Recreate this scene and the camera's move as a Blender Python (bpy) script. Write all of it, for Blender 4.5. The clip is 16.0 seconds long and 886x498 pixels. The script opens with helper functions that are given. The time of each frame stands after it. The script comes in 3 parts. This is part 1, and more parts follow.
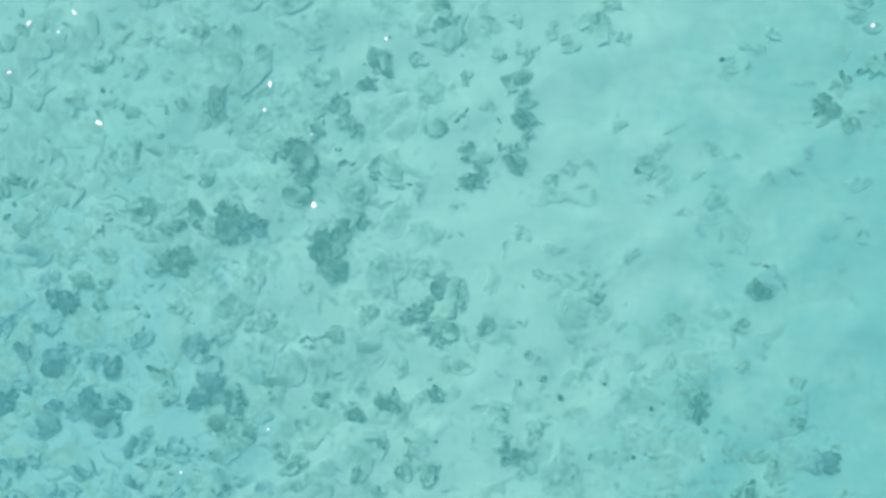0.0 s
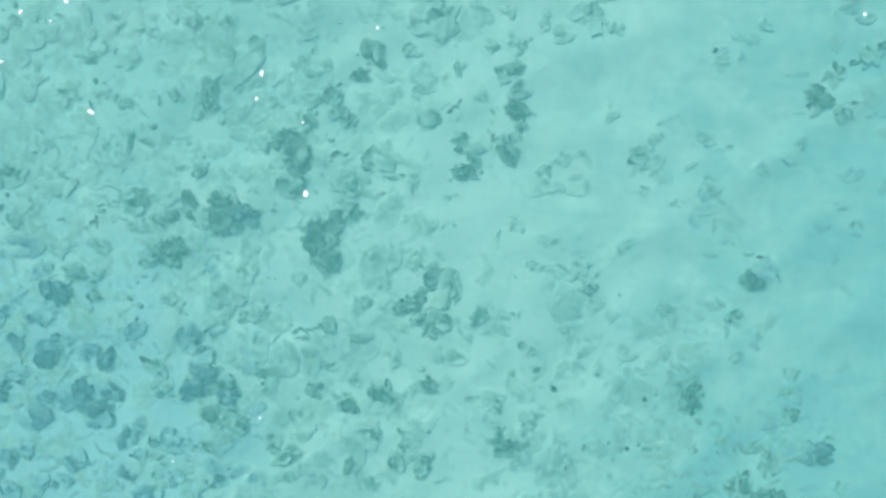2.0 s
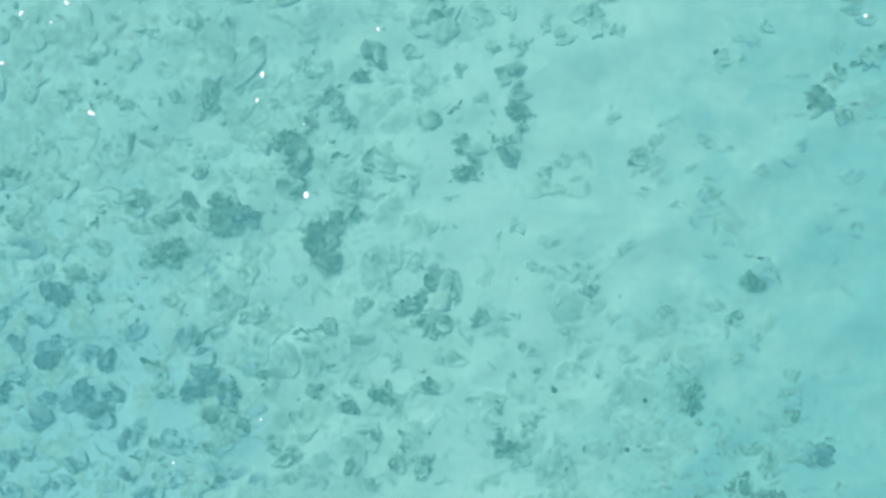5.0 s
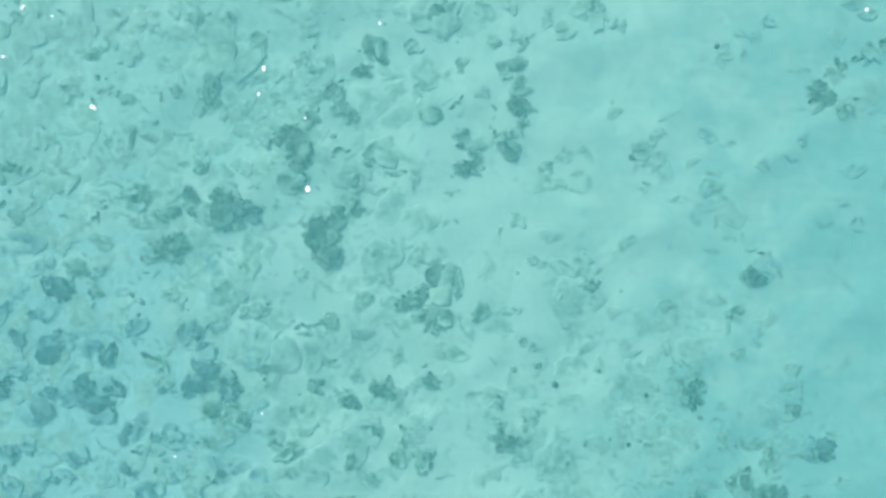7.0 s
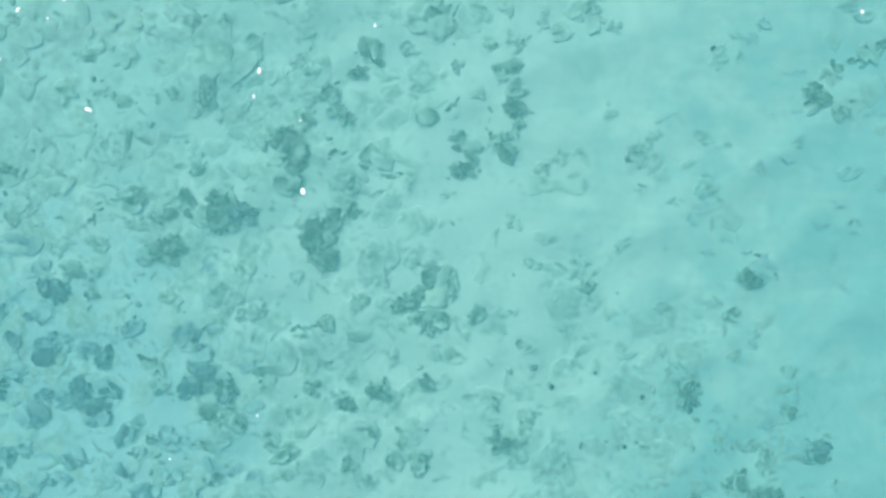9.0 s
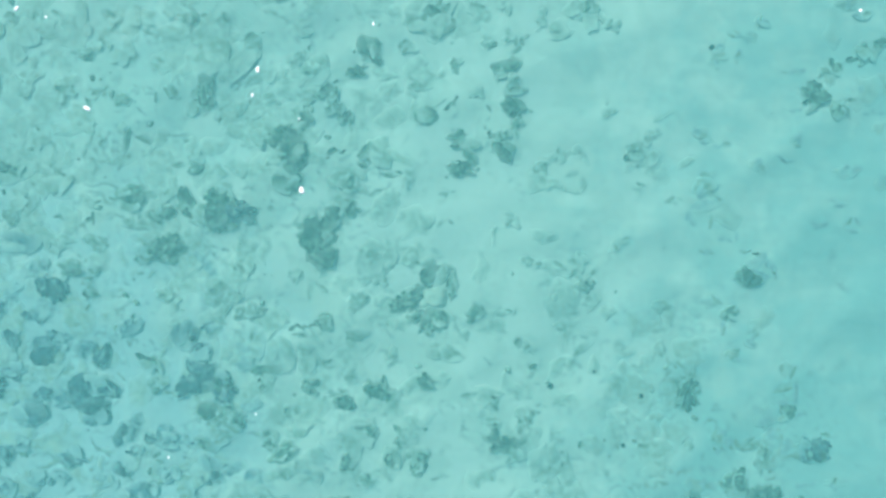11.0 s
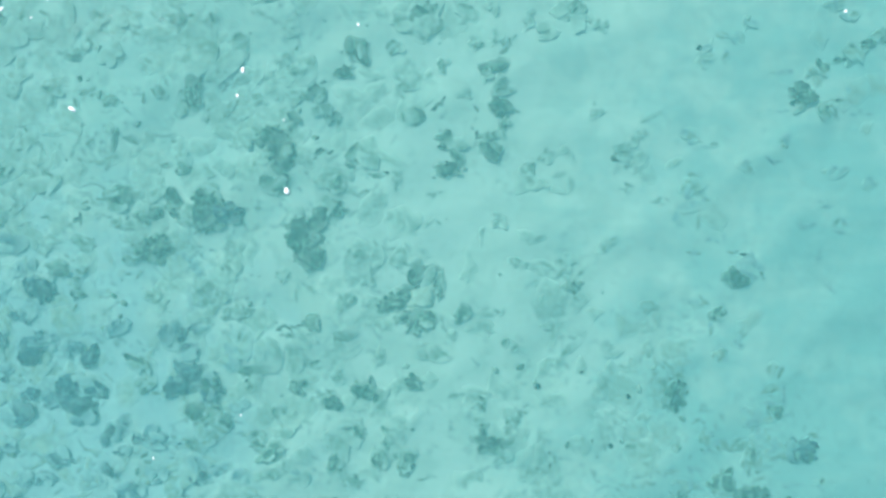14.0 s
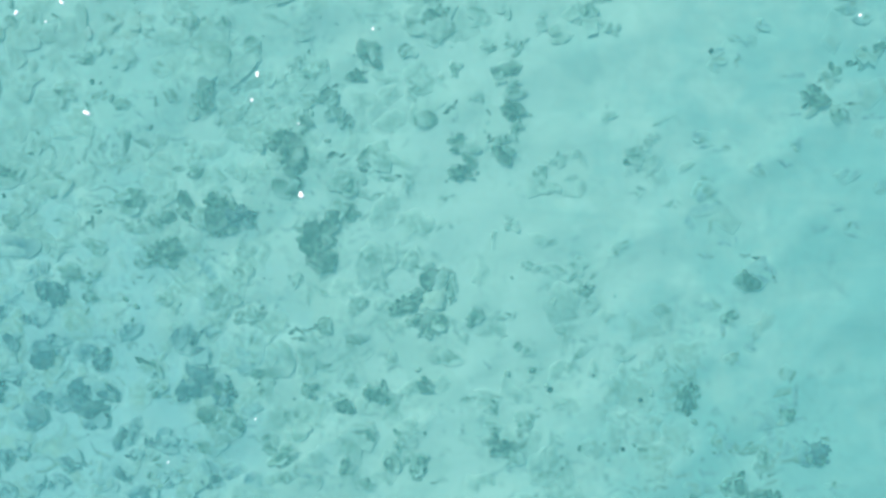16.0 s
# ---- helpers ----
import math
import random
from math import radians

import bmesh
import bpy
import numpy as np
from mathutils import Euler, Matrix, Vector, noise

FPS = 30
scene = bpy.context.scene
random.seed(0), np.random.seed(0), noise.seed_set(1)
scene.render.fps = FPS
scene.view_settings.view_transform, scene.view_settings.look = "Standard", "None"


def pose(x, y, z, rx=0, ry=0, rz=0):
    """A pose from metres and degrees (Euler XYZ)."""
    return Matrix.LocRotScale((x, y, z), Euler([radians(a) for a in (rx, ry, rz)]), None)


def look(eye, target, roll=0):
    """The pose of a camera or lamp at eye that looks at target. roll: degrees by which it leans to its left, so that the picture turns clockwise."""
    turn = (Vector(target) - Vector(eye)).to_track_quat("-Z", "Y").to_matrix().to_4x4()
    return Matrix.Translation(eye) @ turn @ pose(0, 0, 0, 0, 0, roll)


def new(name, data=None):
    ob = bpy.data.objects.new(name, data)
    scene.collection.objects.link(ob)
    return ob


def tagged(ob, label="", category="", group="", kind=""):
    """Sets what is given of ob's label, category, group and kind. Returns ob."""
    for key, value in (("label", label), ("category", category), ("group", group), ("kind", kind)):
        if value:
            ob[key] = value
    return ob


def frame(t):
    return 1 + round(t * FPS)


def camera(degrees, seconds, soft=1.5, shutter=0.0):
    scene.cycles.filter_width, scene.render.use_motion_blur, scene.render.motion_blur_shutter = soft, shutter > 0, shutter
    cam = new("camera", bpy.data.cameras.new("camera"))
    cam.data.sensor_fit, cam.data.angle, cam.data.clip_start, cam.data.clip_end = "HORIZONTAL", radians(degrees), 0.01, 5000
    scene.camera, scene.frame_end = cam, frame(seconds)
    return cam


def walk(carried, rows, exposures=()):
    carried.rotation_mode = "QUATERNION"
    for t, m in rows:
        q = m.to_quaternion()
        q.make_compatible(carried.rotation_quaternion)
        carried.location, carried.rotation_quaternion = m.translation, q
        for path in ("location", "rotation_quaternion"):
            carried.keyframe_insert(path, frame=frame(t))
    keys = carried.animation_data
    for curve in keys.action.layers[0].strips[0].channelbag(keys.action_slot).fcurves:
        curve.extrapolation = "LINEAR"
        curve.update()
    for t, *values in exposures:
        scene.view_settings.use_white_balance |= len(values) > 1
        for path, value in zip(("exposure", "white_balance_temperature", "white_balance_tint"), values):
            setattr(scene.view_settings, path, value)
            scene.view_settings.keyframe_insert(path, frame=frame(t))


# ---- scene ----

# ---- camera: a hovering drone that looks straight down through clear shallow water ----
cam = camera(70, 16.0, soft=2.7)
PATH = [
    (0.0, pose(-0.144, 0.129, 8.500)),
    (0.5, pose(-0.099, 0.053, 8.500)),
    (1.0, pose(-0.087, 0.034, 8.500)),
    (1.5, pose(-0.068, 0.015, 8.500)),
    (2.0, pose(-0.052, 0.006, 8.500)),
    (2.5, pose(-0.034, 0.000, 8.500)),
    (3.0, pose(-0.011, 0.004, 8.500)),
    (3.5, pose(-0.009, 0.023, 8.500)),
    (4.0, pose(-0.024, 0.042, 8.500)),
    (5.2, pose(-0.065, 0.015, 8.500)),
    (6.5, pose(-0.084, -0.030, 8.500)),
    (7.0, pose(-0.076, -0.046, 8.500)),
    (7.5, pose(-0.063, -0.036, 8.500)),
    (8.0, pose(-0.044, -0.015, 8.500)),
    (8.5, pose(-0.027, -0.008, 8.500)),
    (9.0, pose(-0.023, -0.020, 8.500)),
    (10.2, pose(-0.011, -0.034, 8.500)),
    (11.5, pose(0.006, -0.038, 8.500)),
    (12.0, pose(0.027, -0.029, 8.500)),
    (12.5, pose(0.057, -0.023, 8.500)),
    (13.0, pose(0.095, -0.030, 8.500)),
    (13.5, pose(0.129, -0.046, 8.500)),
    (14.0, pose(0.163, -0.030, 8.500)),
    (14.5, pose(0.163, -0.011, 8.500)),
    (15.0, pose(0.114, -0.009, 8.500)),
    (15.5, pose(0.038, 0.008, 8.500)),
    (16.0, pose(-0.000, 0.015, 8.500)),
]
walk(cam, PATH)

# ---- daylight ----
SUN_AT = (-5.2, 5.8, 7.2)
world = bpy.data.worlds.new("sky")
scene.world = world
world.use_nodes = True
sky = world.node_tree.nodes.new("ShaderNodeTexSky")
sky.sky_type = "NISHITA"
sky.sun_disc = False
sky.sun_elevation = math.atan2(SUN_AT[2], math.hypot(SUN_AT[0], SUN_AT[1]))
sky.sun_rotation = math.atan2(SUN_AT[0], SUN_AT[1])
back = world.node_tree.nodes["Background"]
back.inputs["Strength"].default_value = 0.14
world.node_tree.links.new(sky.outputs[0], back.inputs["Color"])
sun = new("sun", bpy.data.lights.new("sun", "SUN"))
sun.data.energy = 4.0
sun.data.angle = radians(12)
sun.data.color = (1.0, 0.965, 0.91)
sun.matrix_world = look(SUN_AT, (0, 0, 0))
scene.view_settings.exposure = 0.68

WATER_Z = 1.45          # depth of the water over the sand


# ---- materials ----
class Mat:
    """A small helper round one node material."""

    def __init__(self, name):
        self.m = bpy.data.materials.new(name)
        self.m.use_nodes = True
        self.t = self.m.node_tree
        self.bsdf = self.t.nodes["Principled BSDF"]
        self.geo = self.t.nodes.new("ShaderNodeNewGeometry")

    def node(self, kind, **values):
        n = self.t.nodes.new(kind)
        for k, v in values.items():
            n.inputs[k].default_value = v
        return n

    def link(self, a, b):
        self.t.links.new(a, b)

    def noise(self, scale, detail=4.0, rough=0.55, warp=0.0, at=None):
        n = self.node("ShaderNodeTexNoise", Scale=scale, Detail=detail, Roughness=rough, Distortion=warp)
        self.link(at if at else self.geo.outputs["Position"], n.inputs["Vector"])
        return n.outputs["Fac"]

    def ramp(self, src, lo, hi, a=0.0, b=1.0):
        n = self.node("ShaderNodeMapRange")
        n.interpolation_type = "SMOOTHSTEP"
        n.inputs["From Min"].default_value, n.inputs["From Max"].default_value = lo, hi
        n.inputs["To Min"].default_value, n.inputs["To Max"].default_value = a, b
        self.link(src, n.inputs["Value"])
        return n.outputs["Result"]

    def math(self, op, a, b):
        n = self.t.nodes.new("ShaderNodeMath")
        n.operation = op
        n.use_clamp = False
        for i, v in enumerate((a, b)):
            if isinstance(v, (int, float)):
                n.inputs[i].default_value = v
            else:
                self.link(v, n.inputs[i])
        return n.outputs[0]

    def mix(self, fac, a, b):
        n = self.t.nodes.new("ShaderNodeMix")
        n.data_type = "RGBA"
        for sock, v in ((n.inputs[0], fac), (n.inputs[6], a), (n.inputs[7], b)):
            if isinstance(v, (int, float)):
                sock.default_value = v
            elif isinstance(v, tuple):
                sock.default_value = (*v, 1)
            else:
                self.link(v, sock)
        return n.outputs[2]

    def swirled(self, scale, amount):
        """Places on the plan, pushed about by a slow noise."""
        n = self.node("ShaderNodeTexNoise", Scale=scale, Detail=2.0, Roughness=0.5)
        self.link(self.geo.outputs["Position"], n.inputs["Vector"])
        v = self.t.nodes.new("ShaderNodeVectorMath")
        v.operation = "MULTIPLY_ADD"
        v.inputs[1].default_value = (amount, amount, 0)
        self.link(n.outputs["Color"], v.inputs[0])
        self.link(self.geo.outputs["Position"], v.inputs[2])
        return v.outputs[0]

    def cells(self, scale, at):
        n = self.node("ShaderNodeTexVoronoi", Scale=scale)
        self.link(at, n.inputs["Vector"])
        return n.outputs["Color"]

    def bump(self, height, strength, distance):
        n = self.node("ShaderNodeBump", Strength=strength, Distance=distance)
        self.link(height, n.inputs["Height"])
        self.link(n.outputs["Normal"], self.bsdf.inputs["Normal"])

    def spot(self, x, y, rx, ry, soft, turn=0.0):
        """1 inside an oval on the plan, 0 outside, with an uneven soft edge."""
        mp = self.node("ShaderNodeMapping")
        mp.vector_type = "TEXTURE"
        mp.inputs["Location"].default_value = (x, y, 0)
        mp.inputs["Rotation"].default_value = (0, 0, radians(turn))
        mp.inputs["Scale"].default_value = (rx, ry, 1e4)
        self.link(self.geo.outputs["Position"], mp.inputs["Vector"])
        ln = self.t.nodes.new("ShaderNodeVectorMath")
        ln.operation = "LENGTH"
        self.link(mp.outputs[0], ln.inputs[0])
        edge = self.math("ADD", ln.outputs["Value"], self.ramp(self.noise(1.3, 4, 0.6), 0.3, 0.7, -0.5, 0.5))
        return self.ramp(edge, 1 - soft, 1 + soft, 1.0, 0.0)


def sand_colour(k):
    """Pale coral sand with turf algae, and the blue of deeper water painted in."""
    grain = k.noise(42, 5, 0.7)
    drift = k.noise(1.1, 4, 0.5, 0.8)
    base = k.mix(k.ramp(drift, 0.35, 0.68), (0.685, 0.655, 0.605), (0.615, 0.60, 0.568))
    base = k.mix(k.ramp(grain, 0.35, 0.75, 0.0, 0.35), base, (0.52, 0.505, 0.47))
    # faint streaks where the swell has combed the sand
    comb = k.node("ShaderNodeMapping")
    comb.inputs["Rotation"].default_value = (0, 0, radians(-6))
    comb.inputs["Scale"].default_value = (0.9, 6.5, 1)
    k.link(k.geo.outputs["Position"], comb.inputs["Vector"])
    streak = k.ramp(k.noise(1.0, 3, 0.6, 0.7, comb.outputs[0]), 0.42, 0.66, 0.0, 0.36)
    base = k.mix(streak, base, (0.52, 0.53, 0.48))
    # paler and duller patches of sand, with curling borders
    at = k.swirled(2.4, 0.9)
    tone = k.t.nodes.new("ShaderNodeRGBToBW")
    k.link(k.cells(2.3, at), tone.inputs[0])
    stones = k.math("MAXIMUM", k.spot(-4.2, -0.4, 3.9, 4.8, 0.5), k.math("MULTIPLY", k.spot(2.6, -2.6, 3.0, 1.5, 0.6), 0.7))
    rough = k.math("ADD", k.math("MULTIPLY", stones, 0.45), 0.55)
    base = k.mix(k.math("MULTIPLY", k.ramp(tone.outputs[0], 0.42, 0.58), k.math("MULTIPLY", rough, 0.46)), base, (0.44, 0.45, 0.40))
    # deep-water tint painted into sand: broad along the east, another in the rubble field
    tint_e = k.math("MULTIPLY", k.spot(6.8, -1.2, 3.0, 5.2, 1.0, 8), 0.9)
    tint_m = k.math("MULTIPLY", k.spot(4.0, 0.4, 1.3, 1.0, 1.0, 0), 0.28)
    tint_w = k.math("MULTIPLY", k.spot(-5.4, -2.3, 2.6, 2.3, 0.8, 0), 0.7)
    tint_s = k.math("MULTIPLY", k.spot(5.0, -2.8, 2.5, 1.8, 0.9, 0), 0.85)
    tint_n = k.math("MULTIPLY", k.spot(-4.8, 2.6, 3.2, 1.7, 0.9, 0), 0.42)
    water_tint = k.math("MAXIMUM", k.math("MAXIMUM", tint_m, tint_s), k.math("MAXIMUM", tint_e, tint_n))
    water_tint = k.math("MULTIPLY", water_tint, k.ramp(k.noise(0.7, 3, 0.6, 0.5, comb.outputs[0]), 0.3, 0.62, 0.8, 1.0))
    base = k.mix(water_tint, base, (0.305, 0.44, 0.445))
    base = k.mix(tint_w, base, (0.38, 0.47, 0.535))
    # turf algae in curling threads and tufts between the stones
    curl = k.ramp(k.noise(3.0, 3, 0.5, 2.6), 0.52, 0.72)
    field = k.ramp(k.noise(0.8, 2), 0.38, 0.6, 0.3, 1.0)
    turf = k.math("MULTIPLY", k.math("MULTIPLY", curl, field), k.math("ADD", k.math("MULTIPLY", stones, 0.58), 0.15))
    base = k.mix(turf, base, (0.15, 0.19, 0.165))
    return base


def sand_material():
    k = Mat("coral_sand")
    grain = k.noise(42, 5, 0.7)
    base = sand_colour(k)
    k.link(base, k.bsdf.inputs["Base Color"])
    k.bsdf.inputs["Roughness"].default_value = 0.95
    k.bsdf.inputs["Specular IOR Level"].default_value = 0.1
    hill = k.math("ADD", k.math("MULTIPLY", k.noise(2.6, 4, 0.5, 1.0), 1.0), k.math("MULTIPLY", grain, 0.12))
    k.bump(hill, 0.22, 0.05)
    return k.m


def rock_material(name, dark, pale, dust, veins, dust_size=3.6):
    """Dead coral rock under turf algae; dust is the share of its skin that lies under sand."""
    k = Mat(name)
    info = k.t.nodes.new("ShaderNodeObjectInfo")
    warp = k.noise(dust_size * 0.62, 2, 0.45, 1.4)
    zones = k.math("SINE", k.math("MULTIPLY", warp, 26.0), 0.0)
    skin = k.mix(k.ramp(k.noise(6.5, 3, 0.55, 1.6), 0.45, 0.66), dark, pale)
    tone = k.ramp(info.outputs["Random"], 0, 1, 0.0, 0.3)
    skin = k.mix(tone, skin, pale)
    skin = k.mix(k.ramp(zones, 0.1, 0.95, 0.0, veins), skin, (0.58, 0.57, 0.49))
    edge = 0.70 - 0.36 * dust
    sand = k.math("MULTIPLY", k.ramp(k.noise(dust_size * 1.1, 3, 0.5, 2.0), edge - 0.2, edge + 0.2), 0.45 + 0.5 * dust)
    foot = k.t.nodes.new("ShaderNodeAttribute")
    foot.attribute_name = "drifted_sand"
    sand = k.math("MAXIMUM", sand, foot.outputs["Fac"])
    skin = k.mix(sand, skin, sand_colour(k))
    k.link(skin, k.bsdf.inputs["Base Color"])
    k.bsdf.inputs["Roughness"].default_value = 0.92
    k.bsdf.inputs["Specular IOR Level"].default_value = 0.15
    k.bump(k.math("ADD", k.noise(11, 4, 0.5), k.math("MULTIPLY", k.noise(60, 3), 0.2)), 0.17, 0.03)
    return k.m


def water_material():
    """Clear tropical water: it takes the red out of what lies below, is a little milky, and mirrors the sky faintly."""
    k = Mat("sea_water")
    t = k.t
    out = t.nodes["Material Output"]
    t.nodes.remove(k.bsdf)
    clear = t.nodes.new("ShaderNodeBsdfTransparent")
    clear.inputs[0].default_value = (0.748, 0.975, 0.925, 1)
    milk = t.nodes.new("ShaderNodeBsdfDiffuse")
    milk.inputs[0].default_value = (0.13, 0.53, 0.48, 1)
    level = k.node("ShaderNodeCombineXYZ", Z=1.0)
    k.link(level.outputs[0], milk.inputs["Normal"])
    body = t.nodes.new("ShaderNodeMixShader")
    body.inputs[0].default_value = 0.28
    k.link(clear.outputs[0], body.inputs[1])
    k.link(milk.outputs[0], body.inputs[2])
    gloss = t.nodes.new("ShaderNodeBsdfGlossy")
    gloss.inputs["Roughness"].default_value = 0.08
    fres = t.nodes.new("ShaderNodeFresnel")
    fres.inputs["IOR"].default_value = 1.333
    ripple = k.node("ShaderNodeBump", Strength=0.25, Distance=0.03)
    k.link(k.noise(6.0, 3, 0.5, 0.6), ripple.inputs["Height"])
    k.link(ripple.outputs[0], gloss.inputs["Normal"])
    top = t.nodes.new("ShaderNodeMixShader")
    k.link(fres.outputs[0], top.inputs[0])
    k.link(body.outputs[0], top.inputs[1])
    k.link(gloss.outputs[0], top.inputs[2])
    k.link(top.outputs[0], out.inputs["Surface"])
    return k.m


def foam_material():
    k = Mat("white_foam")
    k.link(k.mix(k.noise(60, 3), (0.92, 0.93, 0.92), (0.78, 0.82, 0.82)), k.bsdf.inputs["Base Color"])
    k.bsdf.inputs["Roughness"].default_value = 0.6
    return k.m


SAND = sand_material()
WATER = water_material()
FOAM = foam_material()
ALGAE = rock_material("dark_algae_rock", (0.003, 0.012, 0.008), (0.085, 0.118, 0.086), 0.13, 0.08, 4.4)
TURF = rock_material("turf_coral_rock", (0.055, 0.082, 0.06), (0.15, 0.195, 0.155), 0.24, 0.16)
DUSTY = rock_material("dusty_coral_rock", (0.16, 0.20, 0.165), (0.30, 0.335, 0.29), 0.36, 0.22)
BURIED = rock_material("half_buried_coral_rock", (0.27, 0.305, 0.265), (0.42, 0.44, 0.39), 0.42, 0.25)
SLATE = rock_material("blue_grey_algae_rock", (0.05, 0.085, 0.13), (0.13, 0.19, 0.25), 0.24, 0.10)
# coral rubble with deeper water's blue painted into its colour
TINTED = rock_material("blue_tinted_coral_rock", (0.20, 0.26, 0.29), (0.35, 0.41, 0.43), 0.38, 0.22)
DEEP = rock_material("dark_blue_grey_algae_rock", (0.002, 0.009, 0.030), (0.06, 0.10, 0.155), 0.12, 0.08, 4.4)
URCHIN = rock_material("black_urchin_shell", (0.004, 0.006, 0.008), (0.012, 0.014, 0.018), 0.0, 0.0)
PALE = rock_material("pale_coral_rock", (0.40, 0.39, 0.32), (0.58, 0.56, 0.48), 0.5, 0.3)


# ---- the sea bed and the water over it ----
def sand_z(x, y):
    """Height of the sand: soft hummocks and shallow ripples."""
    if abs(x) > 14 or abs(y) > 14:
        return 0.0
    h = 0.022 * noise.noise(Vector((x * 0.45, y * 0.45, 3.1)))
    h += 0.010 * noise.noise(Vector((x * 1.7, y * 1.7, 7.7)))
    h += 0.0035 * math.sin(9.0 * (y + 0.28 * x) + 2.2 * noise.noise(Vector((x * 0.8, y * 0.8, 1.0))))
    return h


def wave_z(x, y):
    """Height of the water's skin: low ripples that cross."""
    if abs(x) > 14 or abs(y) > 14:
        return WATER_Z
    return WATER_Z + 0.012 * noise.noise(Vector((x * 1.3, y * 2.0, 0.4))) + 0.006 * noise.noise(Vector((x * 3.4, y * 4.4, 5.0)))


def sheet(name, height, material, steps):
    """One sheet to the horizon, close-meshed where the camera passes."""
    u = np.linspace(-1, 1, steps + 1)
    line = 9.0 * u + 2400.0 * np.sign(u) * np.abs(u) ** 15
    verts = [(x, y, height(x, y)) for y in line for x in line]
    n = steps + 1
    faces = [(j * n + i, j * n + i + 1, (j + 1) * n + i + 1, (j + 1) * n + i) for j in range(steps) for i in range(steps)]
    me = bpy.data.meshes.new(name)
    me.from_pydata(verts, [], faces)
    me.polygons.foreach_set("use_smooth", [True] * len(faces))
    me.materials.append(material)
    return new(name, me)


tagged(sheet("ground", sand_z, SAND, 260), "pale coral sand sea bed with deeper water's blue tint painted in", "seabed", kind="structure")
tagged(sheet("water", wave_z, WATER, 200), "clear shallow turquoise sea water with low ripples", "water", kind="structure")


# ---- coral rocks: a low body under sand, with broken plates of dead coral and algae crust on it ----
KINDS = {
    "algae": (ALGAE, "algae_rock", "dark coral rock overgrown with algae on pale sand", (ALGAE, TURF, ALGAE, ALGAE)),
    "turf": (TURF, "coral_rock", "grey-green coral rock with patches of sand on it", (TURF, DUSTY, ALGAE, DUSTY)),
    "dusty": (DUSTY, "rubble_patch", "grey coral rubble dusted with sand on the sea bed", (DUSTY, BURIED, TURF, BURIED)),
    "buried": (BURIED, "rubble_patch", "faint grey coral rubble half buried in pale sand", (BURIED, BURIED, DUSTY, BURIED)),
    "slate": (SLATE, "coral_rock", "blue-grey algae-covered rock in a dense rubble field", (SLATE, TINTED, TINTED, DEEP)),
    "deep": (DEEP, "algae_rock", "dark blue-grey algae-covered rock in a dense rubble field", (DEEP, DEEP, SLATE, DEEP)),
    "tinted": (TINTED, "rubble_patch", "pale blue-grey coral rubble with the tint of deeper water painted in", (TINTED, TINTED, SLATE, BURIED)),
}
# height of the body, how far it is sunk, share of it that plates cover
FORM = {"algae": (0.07, 0.06, 0.95), "turf": (0.05, 0.30, 0.75), "slate": (0.05, 0.30, 0.75), "deep": (0.07, 0.06, 1.0),
        "dusty": (0.03, 0.46, 0.6), "buried": (0.018, 0.54, 0.45), "tinted": (0.03, 0.46, 0.5)}
count = 0


def rock_mesh(name, x, y, length, width, turn, seed, material, tall, sunk):
    """A low, lobed, ragged lump of dead coral and turf; its foot and its hollows dip under the sand."""
    rings, spokes = 14, 48
    # sand lies in rings on the shoulders of a rock
    bands, ponded = 1.2 + 0.9 * noise.cell(Vector((seed, 0, 5))), 0.3 + 0.5 * noise.cell(Vector((seed, 3, 0)))
    c, s = math.cos(radians(turn)), math.sin(radians(turn))
    base = Vector((seed * 3.7, seed * 1.9, seed * 0.7))
    verts, faces, drift = [], [], []

    def vert(r, a):
        ca, sa = math.cos(a), math.sin(a)
        d = Vector((ca, sa, 0))
        rim = 1.08 + 0.40 * noise.noise(d * 1.1 + base) + 0.30 * noise.noise(d * 2.9 + base)
        px, py = r * rim * ca * length / 2, r * rim * sa * width / 2
        px, py = px * c - py * s, px * s + py * c
        q = Vector((x + px, y + py, 0))
        w = noise.noise_vector(q * 3.1 + Vector((0, 0, 9))) * 0.075 + noise.noise_vector(q * 7.5) * 0.024
        px, py = px + w.x, py + w.y
        q = Vector((x + px, y + py, seed * 0.31))
        q += noise.noise_vector(q * 3.6 + base) * 0.10
        lobe = noise.noise(q * 2.7 + base)
        curl = 1 - 2.6 * abs(noise.noise(q * 3.9)) + 0.12 * noise.noise(q * 9.0)
        h = 1.05 * (1 - r ** 2) + 0.62 * lobe + 0.42 * curl - sunk
        f = min(1.0, max(0.0, (h - 0.01) / 0.9))
        shelf = 0.5 - 0.5 * math.cos(2 * math.pi * (h * bands + 0.1))
        drift.append(max(0.97 * (1 - f * f * (3 - 2 * f)), ponded * shelf * shelf))
        g = min(1.0, max(0.0, h / 1.5))
        h = tall * 1.25 * g * g * (3 - 2 * g) - (0.012 if h < 0 else 0.0)
        return px, py, h if r < 0.999 else -0.03

    verts.append(vert(0, 0))
    for i in range(1, rings + 1):
        for j in range(spokes):
            verts.append(vert(i / rings, 2 * math.pi * j / spokes))
    for j in range(spokes):
        faces.append((0, 1 + j, 1 + (j + 1) % spokes))
    for i in range(rings - 1):
        a, b = 1 + i * spokes, 1 + (i + 1) * spokes
        for j in range(spokes):
            k = (j + 1) % spokes
            faces.append((a + j, b + j, b + k, a + k))
    me = bpy.data.meshes.new(name)
    me.from_pydata(verts, [], faces)
    me.polygons.foreach_set("use_smooth", [True] * len(faces))
    me.attributes.new("drifted_sand", "FLOAT", "POINT").data.foreach_set("value", drift)
    me.materials.append(material)
    return me


